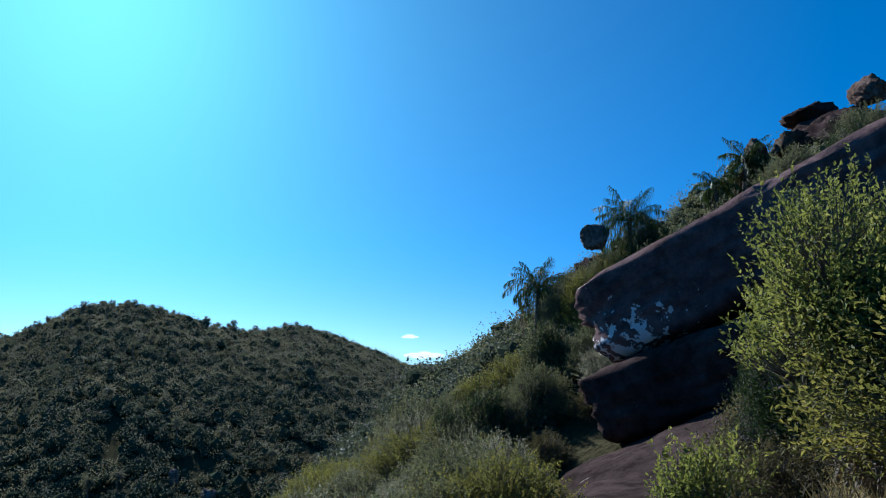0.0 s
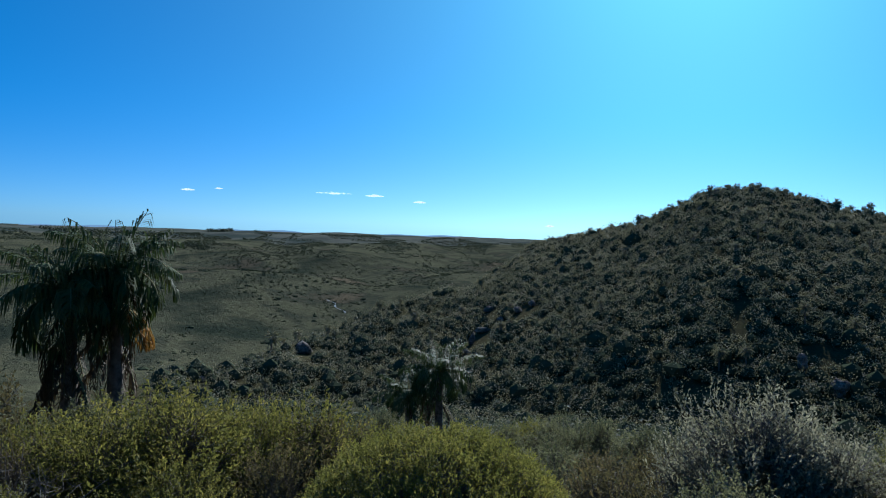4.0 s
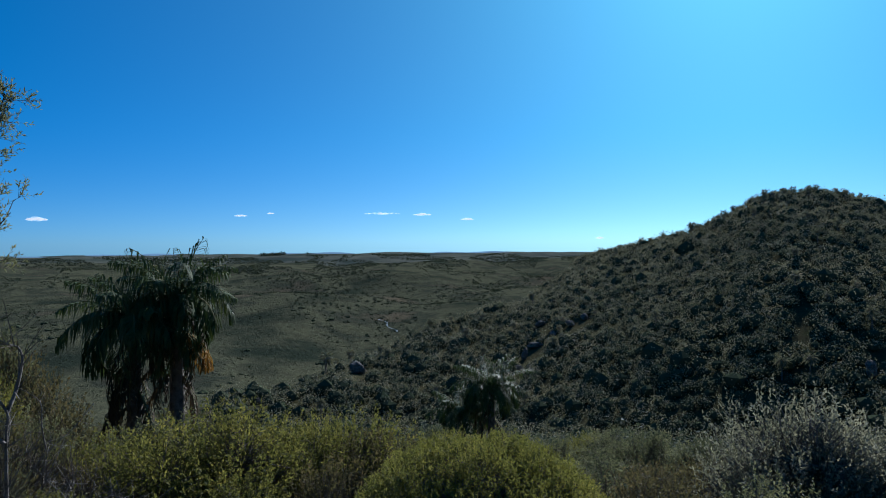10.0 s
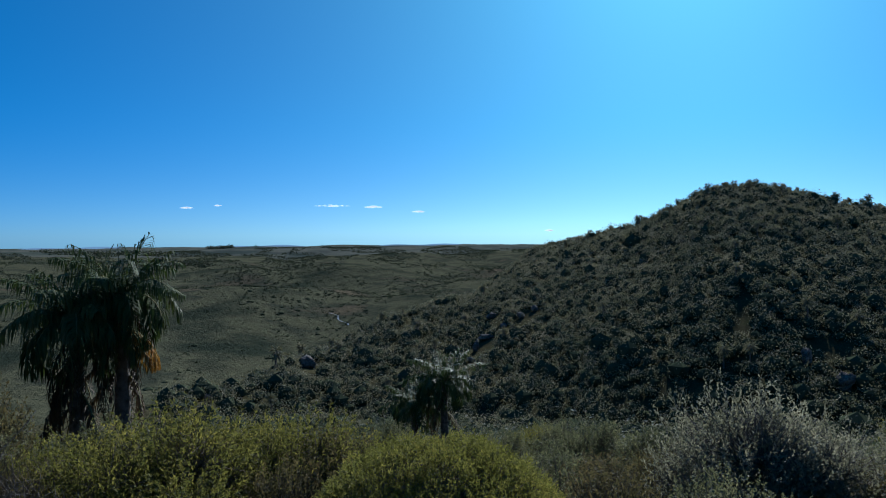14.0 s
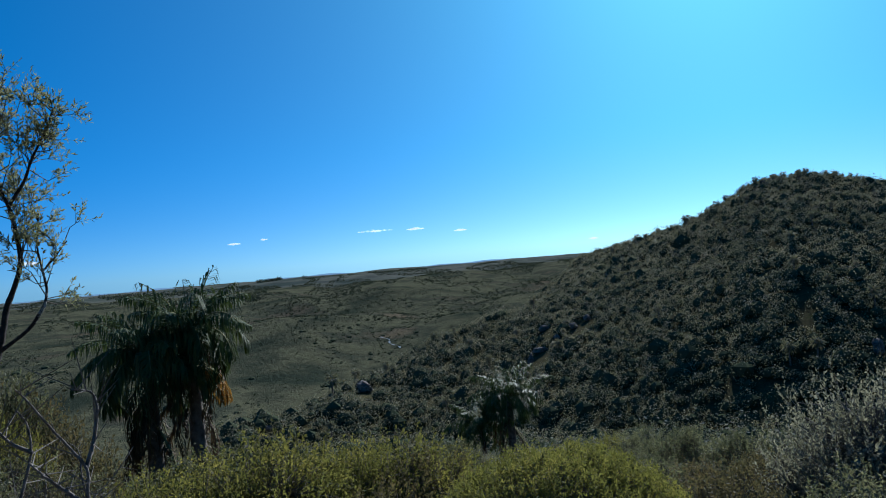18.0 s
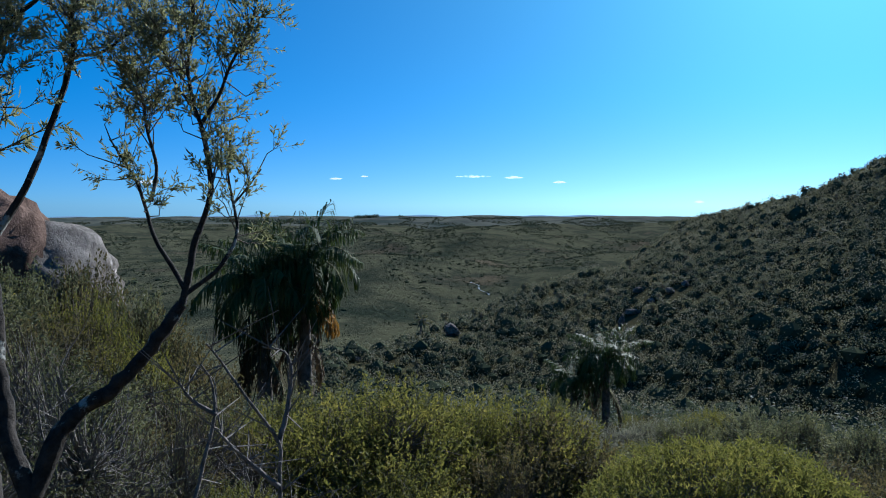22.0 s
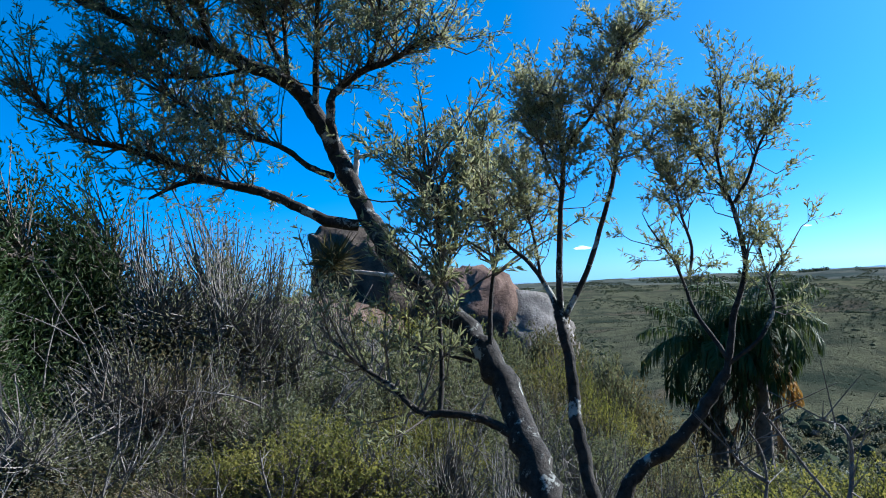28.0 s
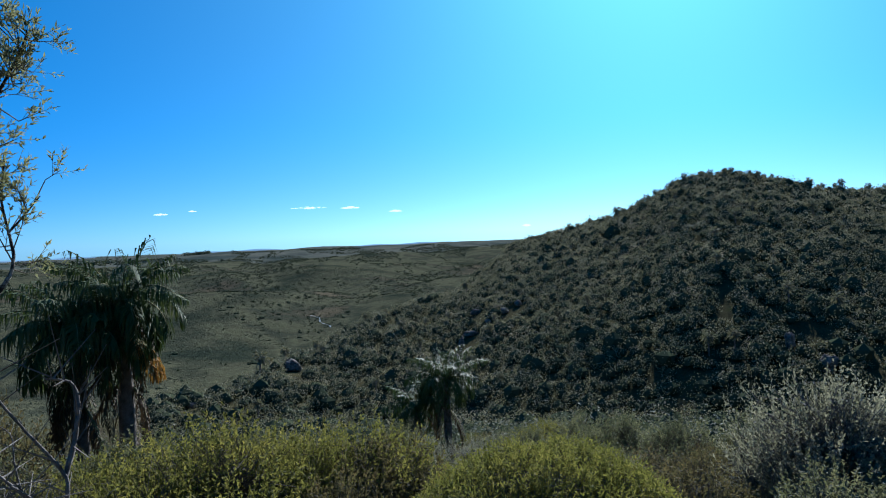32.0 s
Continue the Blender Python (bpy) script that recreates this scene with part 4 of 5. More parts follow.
hill_palms = [far_palm(q) for q in (61, 62, 63)]
HILL_PALM_SIGHT = ((7.5, 1.9), (9.6, 1.6), (-3.8, 1.2), (-6.2, 0.3), (-9.3, -0.5), (-11.8, -1.4), (-18.5, -5.3), (-15.4, -2.2), (-26.9, -7.4), (-32.1, -9.6), (-34.6, -10.4), (-35.5, -11.0), (-30.5, -9.8), (-33.4, -10.2), (-24.0, -8.4))
for i, (az_, el_) in enumerate(HILL_PALM_SIGHT):
    q = ray_ground(az_, el_)
    m = Matrix.Translation(q) @ Matrix.Rotation(i * 1.7, 4, "Z")
    if i < 3:
        hill_palms[i].matrix_basis = m
    else:
        copy_thing(hill_palms[i % 3], m @ Matrix.Scale(0.8 + 0.13 * (i % 4), 4))
kp = np.random.default_rng(17)
for i in range(90):
    az_ = kp.uniform(-13, 23)
    rc_ = float(np.interp(az_, CREST_AZ, CREST_R)) + kp.uniform(-6, 6)
    x, y = at_az(az_, rc_)
    copy_thing(hill_palms[i % 3], Matrix.Translation((x, y, height((x, y)) - 0.3)) @ Matrix.Rotation(i * 1.3, 4, "Z") @ Matrix.Scale(kp.uniform(0.5, 0.85), 4))
p, az, r = scatter(-38, 20, 110, 330, 260, kp, opposite_hill)
for i in range(min(70, len(p))):
    copy_thing(hill_palms[i % 3], Matrix.Translation(p[i]) @ Matrix.Rotation(i * 2.1, 4, "Z") @ Matrix.Scale(kp.uniform(0.45, 0.9), 4))


# ---- rocks ----
def boulder(name, label, centre, size, mat, seed, freq=0.9, amount=0.16, turn=0.0, flat=None, level=4, tilt=0.0, cuts=9):
    v, f = (ICO4 if level == 4 else ICO5)
    k_ = lumps(v, seed, freq, amount, 5)
    v = v * k_[:, None]
    v = np.sign(v) * np.abs(v) ** 0.85
    cut = np.random.default_rng(seed + 500)
    for nrm in unit(cuts, cut):
        over = np.maximum(v @ nrm - cut.uniform(0.62, 0.9), 0)
        v = v - nrm * (over * 0.88)[:, None]
    v = v * (1 + 0.75 * amount * np.array([noise.fractal(Vector(q) * 5.0 + Vector((seed, 0, 0)), 1.0, 2.0, 4) for q in v]))[:, None]
    if flat:
        v[:, 2] = np.minimum(v[:, 2], flat + 0.12 * (v[:, 2] - flat))
    v = v * np.array(size)
    ob = mesh_obj(name, v, f, mat, None, True)
    ob.matrix_basis = Matrix.Translation(centre) @ Matrix.Rotation(turn, 4, "Z") @ Matrix.Rotation(tilt, 4, "Y")
    return tagged(ob, label, "rock")


def slab(name, label, centre, size, mat, seed, turn, tilt, square=3.5, amount=0.07):
    """A massive rounded block of bedrock."""
    v, f = ICO5
    v = v / (np.abs(v) ** square).sum(1, keepdims=True) ** (1 / square)
    v = v * lumps(v, seed, 0.8, amount, 4)[:, None]
    v = v * (1 + 0.05 * np.array([noise.fractal(Vector(q) * 5.0 + Vector((seed, 0, 0)), 0.9, 2.1, 6) for q in v]))[:, None]
    ob = mesh_obj(name, v * np.array(size), f, mat, None, True)
    ob.matrix_basis = Matrix.Translation(centre) @ Matrix.Rotation(turn, 4, "Z") @ Matrix.Rotation(tilt, 4, "Y")
    return tagged(ob, label, "rock")


slab("rock_dome", "huge dark purple granite dome with white lichen patches", (22.55, 16.95, 5.5), (7.5, 4.2, 1.72), M_ROCK_LICHEN, 1, -1.17, -0.39, 8.0, 0.05)
slab("rock_slab", "massive purple granite slab overhanging under the dome", (21.4, 17.2, 1.55), (6.1, 3.9, 1.36), M_ROCK, 2, -1.17, -0.32, 8.0, 0.04)
slab("rock_shelf", "smooth purple granite shelf sloping to the gorge", (16.3, 16.0, -2.9), (6.6, 6.4, 2.6), M_ROCK, 3, -0.75, -0.42, 2.5, 0.12)
slab("rock_apron", "low bare purple granite sheet below the shelf", (10.4, 12.0, -2.3), (4.4, 4.8, 1.15), M_ROCK, 26, -0.75, -0.15, 2.5, 0.14)
slab("rock_apron", "bare purple granite sheet running up to the slab", (10.6, 9.3, -1.75), (3.6, 3.2, 1.0), M_ROCK, 27, -0.6, -0.2, 2.6, 0.16)
boulder("rock_chock", "pale orange rock flake lying under the slab", (15.1, 17.7, -1.7), (1.0, 0.9, 0.3), M_ROCK_RED, 23, 0.9, 0.14, -0.75, tilt=-0.5)
for c, size, m_, sd, lab in (((40.8, 28.6, 16.9), (2.2, 1.5, 0.8), M_ROCK, 4, "dark flat-topped boulder perched on the ridge"),
                             ((38.6, 31.6, 14.8), (0.8, 0.8, 1.2), M_ROCK_GREY, 5, "grey lichened boulder on the ridge"),
                             ((39.8, 29.6, 15.1), (1.8, 1.2, 1.0), M_ROCK_GREY, 6, "grey lichened boulder on the ridge"),
                             ((43.4, 26.6, 18.3), (1.3, 1.2, 1.1), M_ROCK_RED, 7, "reddish boulder on top of the ridge"),
                             ((28.0, 35.2, 9.0), (0.95, 0.85, 0.8), M_ROCK_PALE, 8, "pale rounded boulder half hidden by palms"),
                             ((28.4, 35.8, 5.9), (1.6, 1.5, 2.4), M_ROCK, 29, "dark granite knob half buried in ridge scrub"),
                             ((40.4, 26.6, 14.8), (4.5, 3.0, 1.6), M_ROCK, 24, "dark granite outcrop of the ridge")):
    boulder("ridge_boulder", lab, c, size, m_, sd, 1.2, 0.24, sd * 0.7, cuts=14)
boulder("outcrop_boulder", "tall grey granite boulder behind the tree", (-16.4, 4.1, 1.6), (1.45, 1.3, 2.15), M_ROCK_GREY, 9, 1.0, 0.16, 0.2)
boulder("outcrop_boulder", "reddish granite boulder behind the tree", (-16.0, 6.3, 0.2), (1.5, 1.4, 2.0), M_ROCK_RED, 10, 0.9, 0.14, 0.5, tilt=0.3)
boulder("outcrop_boulder", "rounded grey granite boulder at the slope's edge", (-15.5, 7.8, 0.15), (1.45, 1.3, 1.35), M_ROCK_PALE, 11, 0.9, 0.14)
boulder("outcrop_boulder", "reddish rounded boulder below the outcrop", (-14.3, 7.6, -1.0), (0.8, 0.8, 1.0), M_ROCK_RED, 25, 0.9, 0.12)
boulder("outcrop_ledge", "low reddish granite ledge among shrubs", (-15.0, 2.8, 0.4), (1.4, 2.0, 1.2), M_ROCK_RED, 12, 0.9, 0.14, 0.2)
boulder("outcrop_ledge", "flat reddish rock lying among the grass", (-10.9, 2.35, height((-10.9, 2.35)) + 0.1), (0.7, 0.85, 0.28), M_ROCK_RED, 13, 1.0, 0.12)
boulder("outcrop_ledge", "flat brown rock slab beside the tree", pol(-57.5, 12.4, -2.05), (2.0, 1.7, 0.6), M_ROCK, 14, 0.8, 0.10)
boulder("summit_rock", "dark boulder on the hill's summit", pol(-0.3, 270, 16.7), (2.5, 2.2, 1.9), M_ROCK_GREY, 15)


# ---- the leaning tree ----
def limb(points, r0, r1, sides=8, rng=None):
    p_ = np.array(points, float)
    t = np.arange(len(p_))
    q = np.linspace(0, len(p_) - 1, (len(p_) - 1) * 4 + 1)
    s = np.stack([np.interp(q, t, p_[:, c]) for c in range(3)], -1)
    for _ in range(2):
        s[1:-1] = 0.25 * s[:-2] + 0.5 * s[1:-1] + 0.25 * s[2:]
    if rng is not None:
        s[1:-1] += rng.normal(0, 0.06 * r1 + 0.05 * r0, (len(s) - 2, 3))
    return s, np.linspace(r0, r1, len(s)) * (1 + (0 if rng is None else rng.uniform(-0.08, 0.08, len(s))))


def leafy(root, paths, density, rng, leaf_mat, spread=0.5, start=0.35, leaf=0.045, leaf_w=0.011, per=11, fine=1.0):
    """Twigs and leaves over the outer part of the given limbs."""
    tw, lf = Bag(), Bag()
    for pts, cnt in paths:
        n = int(cnt * density)
        u = rng.uniform(start, 1, n) * (len(pts) - 1)
        i = np.clip(u.astype(int), 0, len(pts) - 2)
        b = pts[i] + (pts[i + 1] - pts[i]) * (u - i)[:, None]
        d = unit(n, rng) * np.array([1, 1, 0.8]) + np.array([0, 0, 0.45]) + (pts[i + 1] - pts[i]) / (np.linalg.norm(pts[i + 1] - pts[i], axis=1, keepdims=True) + 1e-9) * 0.5
        d /= np.linalg.norm(d, axis=1, keepdims=True)
        L = rng.uniform(0.25, 1, n)[:, None] * spread
        m_ = b + d * L * 0.55 + rng.normal(0, 0.03, (n, 3))
        e = m_ + (d + rng.normal(0, 0.35, (n, 3)) + np.array([0, 0, 0.25])) * L * 0.45
        tw.add(*segments(b, m_, np.full(n, 0.007 * fine), np.full(n, 0.0045 * fine)))
        tw.add(*segments(m_, e, np.full(n, 0.0045 * fine), np.full(n, 0.002 * fine)))
        # finer shoots
        k3 = 5
        own = np.repeat(np.arange(n), k3)
        w_ = rng.uniform(0.1, 1, (n * k3, 1))
        b2 = m_[own] * (1 - w_) + e[own] * w_
        d2 = (e - m_)[own]
        d2 = d2 / (np.linalg.norm(d2, axis=1, keepdims=True) + 1e-9) + unit(n * k3, rng) * 0.8 + np.array([0, 0, 0.2])
        d2 /= np.linalg.norm(d2, axis=1, keepdims=True)
        l2 = rng.uniform(0.35, 1.0, (n * k3, 1)) * min(0.17, 0.6 * spread)
        e2 = b2 + d2 * l2
        tw.add(*segments(b2, e2, np.full(n * k3, 0.0022 * fine), np.full(n * k3, 0.0012 * fine)))
        o2 = np.repeat(np.arange(n * k3), per)
        s = rng.uniform(0.15, 1.1, (n * k3 * per, 1))
        c = b2[o2] * (1 - s) + e2[o2] * s
        al = d2[o2] * 0.7 + unit(n * k3 * per, rng) * 0.7
        al /= np.linalg.norm(al, axis=1, keepdims=True)
        lf.add(*leaves(c, al, np.full(len(c), leaf), np.full(len(c), leaf_w), rng))
    tagged(tw.link("twigwork", M_TWIG, root), kind="stuff")
    lf.link("foliage", leaf_mat, root)


class wild_tree:
    """A tree grown limb by limb, then set with twigs and leaves."""

    def __init__(self, label, seed, spread, leaf, leaf_w, fine=1.0):
        self.rng = np.random.default_rng(seed)
        self.root = thing("wild_tree", label, "tree", (0, 0, 0))
        self.size, self.paths = (spread, leaf, leaf_w, fine), []

    def grow(self, name, pts, r0, r1, sides, mat):
        s, rr = limb(pts, r0, r1, sides, self.rng)
        return mesh_obj(name, *tube(s, rr, sides), mat, self.root, True), s

    def trunk(self, pts, r0, r1, shoots):
        self.paths.append((self.grow("trunk", pts, r0, r1, 10, M_BARK)[1], shoots))

    def limb(self, pts, r0, r1, shoots):
        self.paths.append((self.grow("limb", pts, r0, r1, 7, M_BARK)[1], shoots))

    def dead_branch(self, pts, r0, r1):
        self.grow("dead_branch", pts, r0, r1, 6, M_DEADWOOD)[0]["label"] = "bleached bare dead branch"

    def leaf_out(self, density, per):
        spread, leaf, leaf_w, fine = self.size
        leafy(self.root, [q for q in self.paths if q[1]], density, self.rng, M_LEAF_TREE, spread, 0.35, leaf, leaf_w, per, fine)


tree = wild_tree("leaning dark-barked tree with lichen patches and fine olive leaves", 101, 0.5, 0.05, 0.012)
tree.trunk([(-3.3, 1.36, -0.2), (-3.36, 1.37, 0.25), (-3.48, 1.38, 0.58), (-3.64, 1.4, 0.83), (-3.77, 1.41, 1.03), (-3.97, 1.44, 1.18), (-4.16, 1.48, 1.35), (-4.35, 1.48, 1.49), (-4.69, 1.43, 1.7), (-5.02, 1.35, 1.88), (-5.3, 1.29, 2.08), (-5.56, 1.25, 2.3), (-5.66, 1.16, 2.56), (-5.73, 1.08, 2.82)], 0.074, 0.062, 0)
tree.limb([(-5.66, 1.16, 2.56), (-5.73, 1.08, 2.82), (-5.81, 0.99, 3.06), (-5.85, 0.84, 3.26), (-5.93, 0.63, 3.37), (-5.99, 0.41, 3.48), (-6, 0.22, 3.56), (-6.02, -0.05, 3.61), (-6, -0.33, 3.71), (-5.98, -0.53, 3.79)], 0.066, 0.022, 44)
tree.limb([(-5.63, 1.2, 2.26), (-5.71, 1, 2.3), (-5.77, 0.84, 2.4), (-5.83, 0.66, 2.5), (-5.88, 0.47, 2.55), (-5.92, 0.26, 2.61), (-5.95, 0.08, 2.71), (-5.97, -0.21, 2.82), (-5.98, -0.43, 2.85), (-5.98, -0.59, 2.98), (-5.95, -0.74, 3.17)], 0.042, 0.012, 74)
tree.limb([(-5.84, 0.46, 2.54), (-5.87, 0.22, 2.6), (-5.9, 0.08, 2.56), (-5.93, -0.08, 2.48)], 0.022, 0.009, 14)
tree.limb([(-5.72, 1.07, 2.6), (-5.79, 0.92, 2.67), (-5.83, 0.79, 2.8), (-5.89, 0.58, 2.89), (-5.94, 0.37, 2.96), (-5.97, 0.19, 3.07), (-5.99, 0.04, 3.19)], 0.024, 0.009, 64)
tree.limb([(-5.71, 1.12, 2.64), (-5.66, 1.06, 2.91), (-5.61, 1.04, 3.1), (-5.55, 1.14, 3.2), (-5.48, 1.26, 3.27), (-5.41, 1.42, 3.31), (-5.31, 1.58, 3.42), (-5.23, 1.71, 3.45)], 0.038, 0.012, 56)
tree.limb([(-5.8, 0.99, 3.08), (-5.75, 0.99, 3.27), (-5.68, 0.99, 3.47), (-5.6, 0.99, 3.68), (-5.53, 0.98, 3.84)], 0.026, 0.012, 34)
tree.limb([(-5.89, 0.85, 3.26), (-5.84, 0.73, 3.48), (-5.8, 0.67, 3.62), (-5.74, 0.6, 3.79)], 0.022, 0.01, 30)
tree.limb([(-5.99, 0.41, 3.48), (-5.95, 0.3, 3.62), (-5.89, 0.26, 3.76), (-5.84, 0.23, 3.9)], 0.024, 0.01, 30)
tree.limb([(-5.89, 0.83, 3.27), (-5.78, 0.8, 3.5), (-5.68, 0.77, 3.69), (-5.59, 0.76, 3.82)], 0.016, 0.008, 26)
tree.limb([(-5.98, 0.22, 3.55), (-5.98, 0.1, 3.71), (-5.97, 0.01, 3.87)], 0.02, 0.01, 26)
tree.limb([(-5.9, 0.59, 3.36), (-5.96, 0.41, 3.32), (-6.01, 0.19, 3.29), (-6.03, -0.07, 3.34), (-6.03, -0.34, 3.38)], 0.014, 0.007, 40)
tree.limb([(-5.51, 1.27, 3.28), (-5.43, 1.33, 3.41), (-5.35, 1.32, 3.56), (-5.28, 1.32, 3.69)], 0.016, 0.008, 26)
tree.limb([(-3.92, 1.41, 1.15), (-4, 1.35, 1.2), (-4.07, 1.28, 1.24), (-4.16, 1.16, 1.26), (-4.22, 1.08, 1.25), (-4.27, 1.02, 1.3), (-4.34, 0.97, 1.38), (-4.39, 0.91, 1.42), (-4.46, 0.81, 1.51), (-4.51, 0.76, 1.58)], 0.024, 0.007, 16)
tree.limb([(-4.18, 1.14, 1.27), (-4.23, 1.18, 1.43), (-4.28, 1.2, 1.65), (-4.32, 1.22, 1.87), (-4.34, 1.25, 2.07), (-4.36, 1.25, 2.28), (-4.38, 1.2, 2.5)], 0.013, 0.005, 40)
tree.limb([(-4.3, 1.47, 1.49), (-4.32, 1.49, 1.67), (-4.33, 1.52, 1.86), (-4.33, 1.56, 2.01), (-4.34, 1.55, 2.13), (-4.36, 1.51, 2.28), (-4.37, 1.49, 2.47)], 0.013, 0.005, 40)
tree.limb([(-4.37, 1.56, 2.14), (-4.44, 1.48, 2.21), (-4.53, 1.37, 2.21), (-4.6, 1.26, 2.34)], 0.008, 0.004, 22)
tree.limb([(-4.33, 1.38, 1.46), (-4.46, 1.27, 1.5), (-4.56, 1.2, 1.52), (-4.68, 1.07, 1.57)], 0.01, 0.004, 4)
tree.dead_branch([(-5.66, 1.2, 2.58), (-5.61, 1.21, 2.76)], 0.026, 0.02)
tree.dead_branch([(-5.62, 1.21, 2.71), (-5.58, 1.31, 2.73), (-5.55, 1.38, 2.79), (-5.51, 1.48, 2.8)], 0.016, 0.007)
tree.dead_branch([(-5.29, 1.32, 1.91), (-5.41, 1.22, 1.93), (-5.52, 1.07, 1.96)], 0.018, 0.01)
tree.leaf_out(1.45, 9)
forked = wild_tree("slender forked tree with upright leafy stems", 102, 0.16, 0.023, 0.006, 0.4)
forked.trunk([(-3.08, 1.32, -0.2), (-3.09, 1.33, 0.3), (-3.12, 1.33, 0.7), (-3.17, 1.34, 0.98), (-3.23, 1.32, 1.09), (-3.29, 1.33, 1.19), (-3.35, 1.34, 1.34), (-3.38, 1.36, 1.47), (-3.43, 1.36, 1.65), (-3.46, 1.36, 1.73)], 0.032, 0.019, 0)
forked.limb([(-3.46, 1.36, 1.73), (-3.52, 1.35, 1.83), (-3.58, 1.32, 1.92), (-3.65, 1.27, 1.99), (-3.7, 1.24, 2.06)], 0.013, 0.005, 18)
forked.limb([(-3.46, 1.37, 1.72), (-3.47, 1.38, 1.89), (-3.47, 1.4, 2.09), (-3.46, 1.42, 2.25), (-3.46, 1.42, 2.35), (-3.46, 1.41, 2.46), (-3.47, 1.38, 2.57)], 0.014, 0.005, 74)
forked.limb([(-3.47, 1.43, 2.33), (-3.44, 1.48, 2.42), (-3.41, 1.53, 2.47), (-3.36, 1.58, 2.59), (-3.32, 1.6, 2.7), (-3.27, 1.65, 2.76)], 0.008, 0.004, 70)
forked.limb([(-3.45, 1.38, 1.7), (-3.42, 1.48, 1.88), (-3.4, 1.55, 2.08), (-3.38, 1.6, 2.24), (-3.38, 1.62, 2.35), (-3.4, 1.62, 2.42), (-3.39, 1.65, 2.52), (-3.35, 1.7, 2.63)], 0.012, 0.004, 44)
forked.limb([(-3.42, 1.64, 2.31), (-3.38, 1.72, 2.33), (-3.34, 1.77, 2.39), (-3.32, 1.82, 2.43)], 0.006, 0.003, 16)
forked.limb([(-3.54, 1.34, 1.85), (-3.57, 1.34, 2.02), (-3.61, 1.32, 2.17), (-3.63, 1.31, 2.3)], 0.007, 0.003, 40)
forked.limb([(-3.5, 1.43, 2.19), (-3.53, 1.39, 2.32), (-3.55, 1.35, 2.45), (-3.56, 1.33, 2.56)], 0.006, 0.003, 44)
forked.limb([(-3.17, 1.34, 0.98), (-3.16, 1.42, 1.16), (-3.15, 1.47, 1.2), (-3.11, 1.56, 1.26), (-3.08, 1.63, 1.33), (-3.05, 1.7, 1.42), (-3.03, 1.75, 1.5)], 0.028, 0.02, 0)
forked.limb([(-3.03, 1.75, 1.5), (-3.03, 1.78, 1.6), (-3.04, 1.81, 1.7), (-3.03, 1.84, 1.77), (-3.02, 1.87, 1.87), (-3.04, 1.87, 1.98), (-3.06, 1.86, 2.09), (-3.08, 1.85, 2.14), (-3.09, 1.83, 2.27), (-3.07, 1.85, 2.4), (-3.06, 1.84, 2.5)], 0.013, 0.004, 44)
forked.limb([(-3.04, 1.85, 2.09), (-3.01, 1.9, 2.18), (-2.99, 1.92, 2.27), (-2.95, 1.96, 2.37), (-2.92, 1.98, 2.47)], 0.007, 0.003, 26)
forked.limb([(-3.03, 1.76, 1.53), (-2.98, 1.85, 1.6), (-2.96, 1.91, 1.69), (-2.97, 1.93, 1.75), (-3, 1.94, 1.82), (-3.03, 1.94, 1.92), (-3.03, 1.96, 2.06)], 0.008, 0.003, 14)
forked.limb([(-2.98, 1.92, 1.82), (-2.96, 1.96, 1.87), (-2.94, 2.01, 1.94)], 0.004, 0.002, 3)
forked.limb([(-3.03, 1.76, 1.55), (-3.09, 1.76, 1.62), (-3.15, 1.74, 1.7), (-3.2, 1.74, 1.82), (-3.24, 1.74, 1.9), (-3.29, 1.73, 1.96), (-3.34, 1.71, 2.04)], 0.009, 0.003, 14)
forked.limb([(-3.18, 1.75, 1.83), (-3.18, 1.78, 1.94), (-3.22, 1.77, 2.06), (-3.24, 1.77, 2.16), (-3.27, 1.76, 2.24)], 0.007, 0.003, 34)
forked.limb([(-3.07, 1.84, 2.14), (-3.13, 1.82, 2.21), (-3.16, 1.8, 2.31), (-3.18, 1.79, 2.42)], 0.005, 0.002, 24)
forked.leaf_out(1.1, 13)


def dead_shrub(label, stems, seed):
    rng = np.random.default_rng(seed)
    root = thing("dead_shrub", label, "shrub", (0, 0, 0))
    bag = Bag()
    for pts in stems:
        s, rr = limb(pts, 0.009, 0.003, 5, rng)
        mesh_obj("stem", *tube(s, rr, 5), M_TWIG_GREY, root, True)
        n = 14
        i = rng.integers(3, len(s) - 1, n)
        d = unit(n, rng) + np.array([0, 0, 0.6])
        e = s[i] + d / np.linalg.norm(d, axis=1, keepdims=True) * rng.uniform(0.08, 0.25, (n, 1))
        bag.add(*segments(s[i], e, np.full(n, 0.003), np.full(n, 0.001)))
    tagged(bag.link("twigwork", M_TWIG_GREY, root), kind="stuff")
    return root


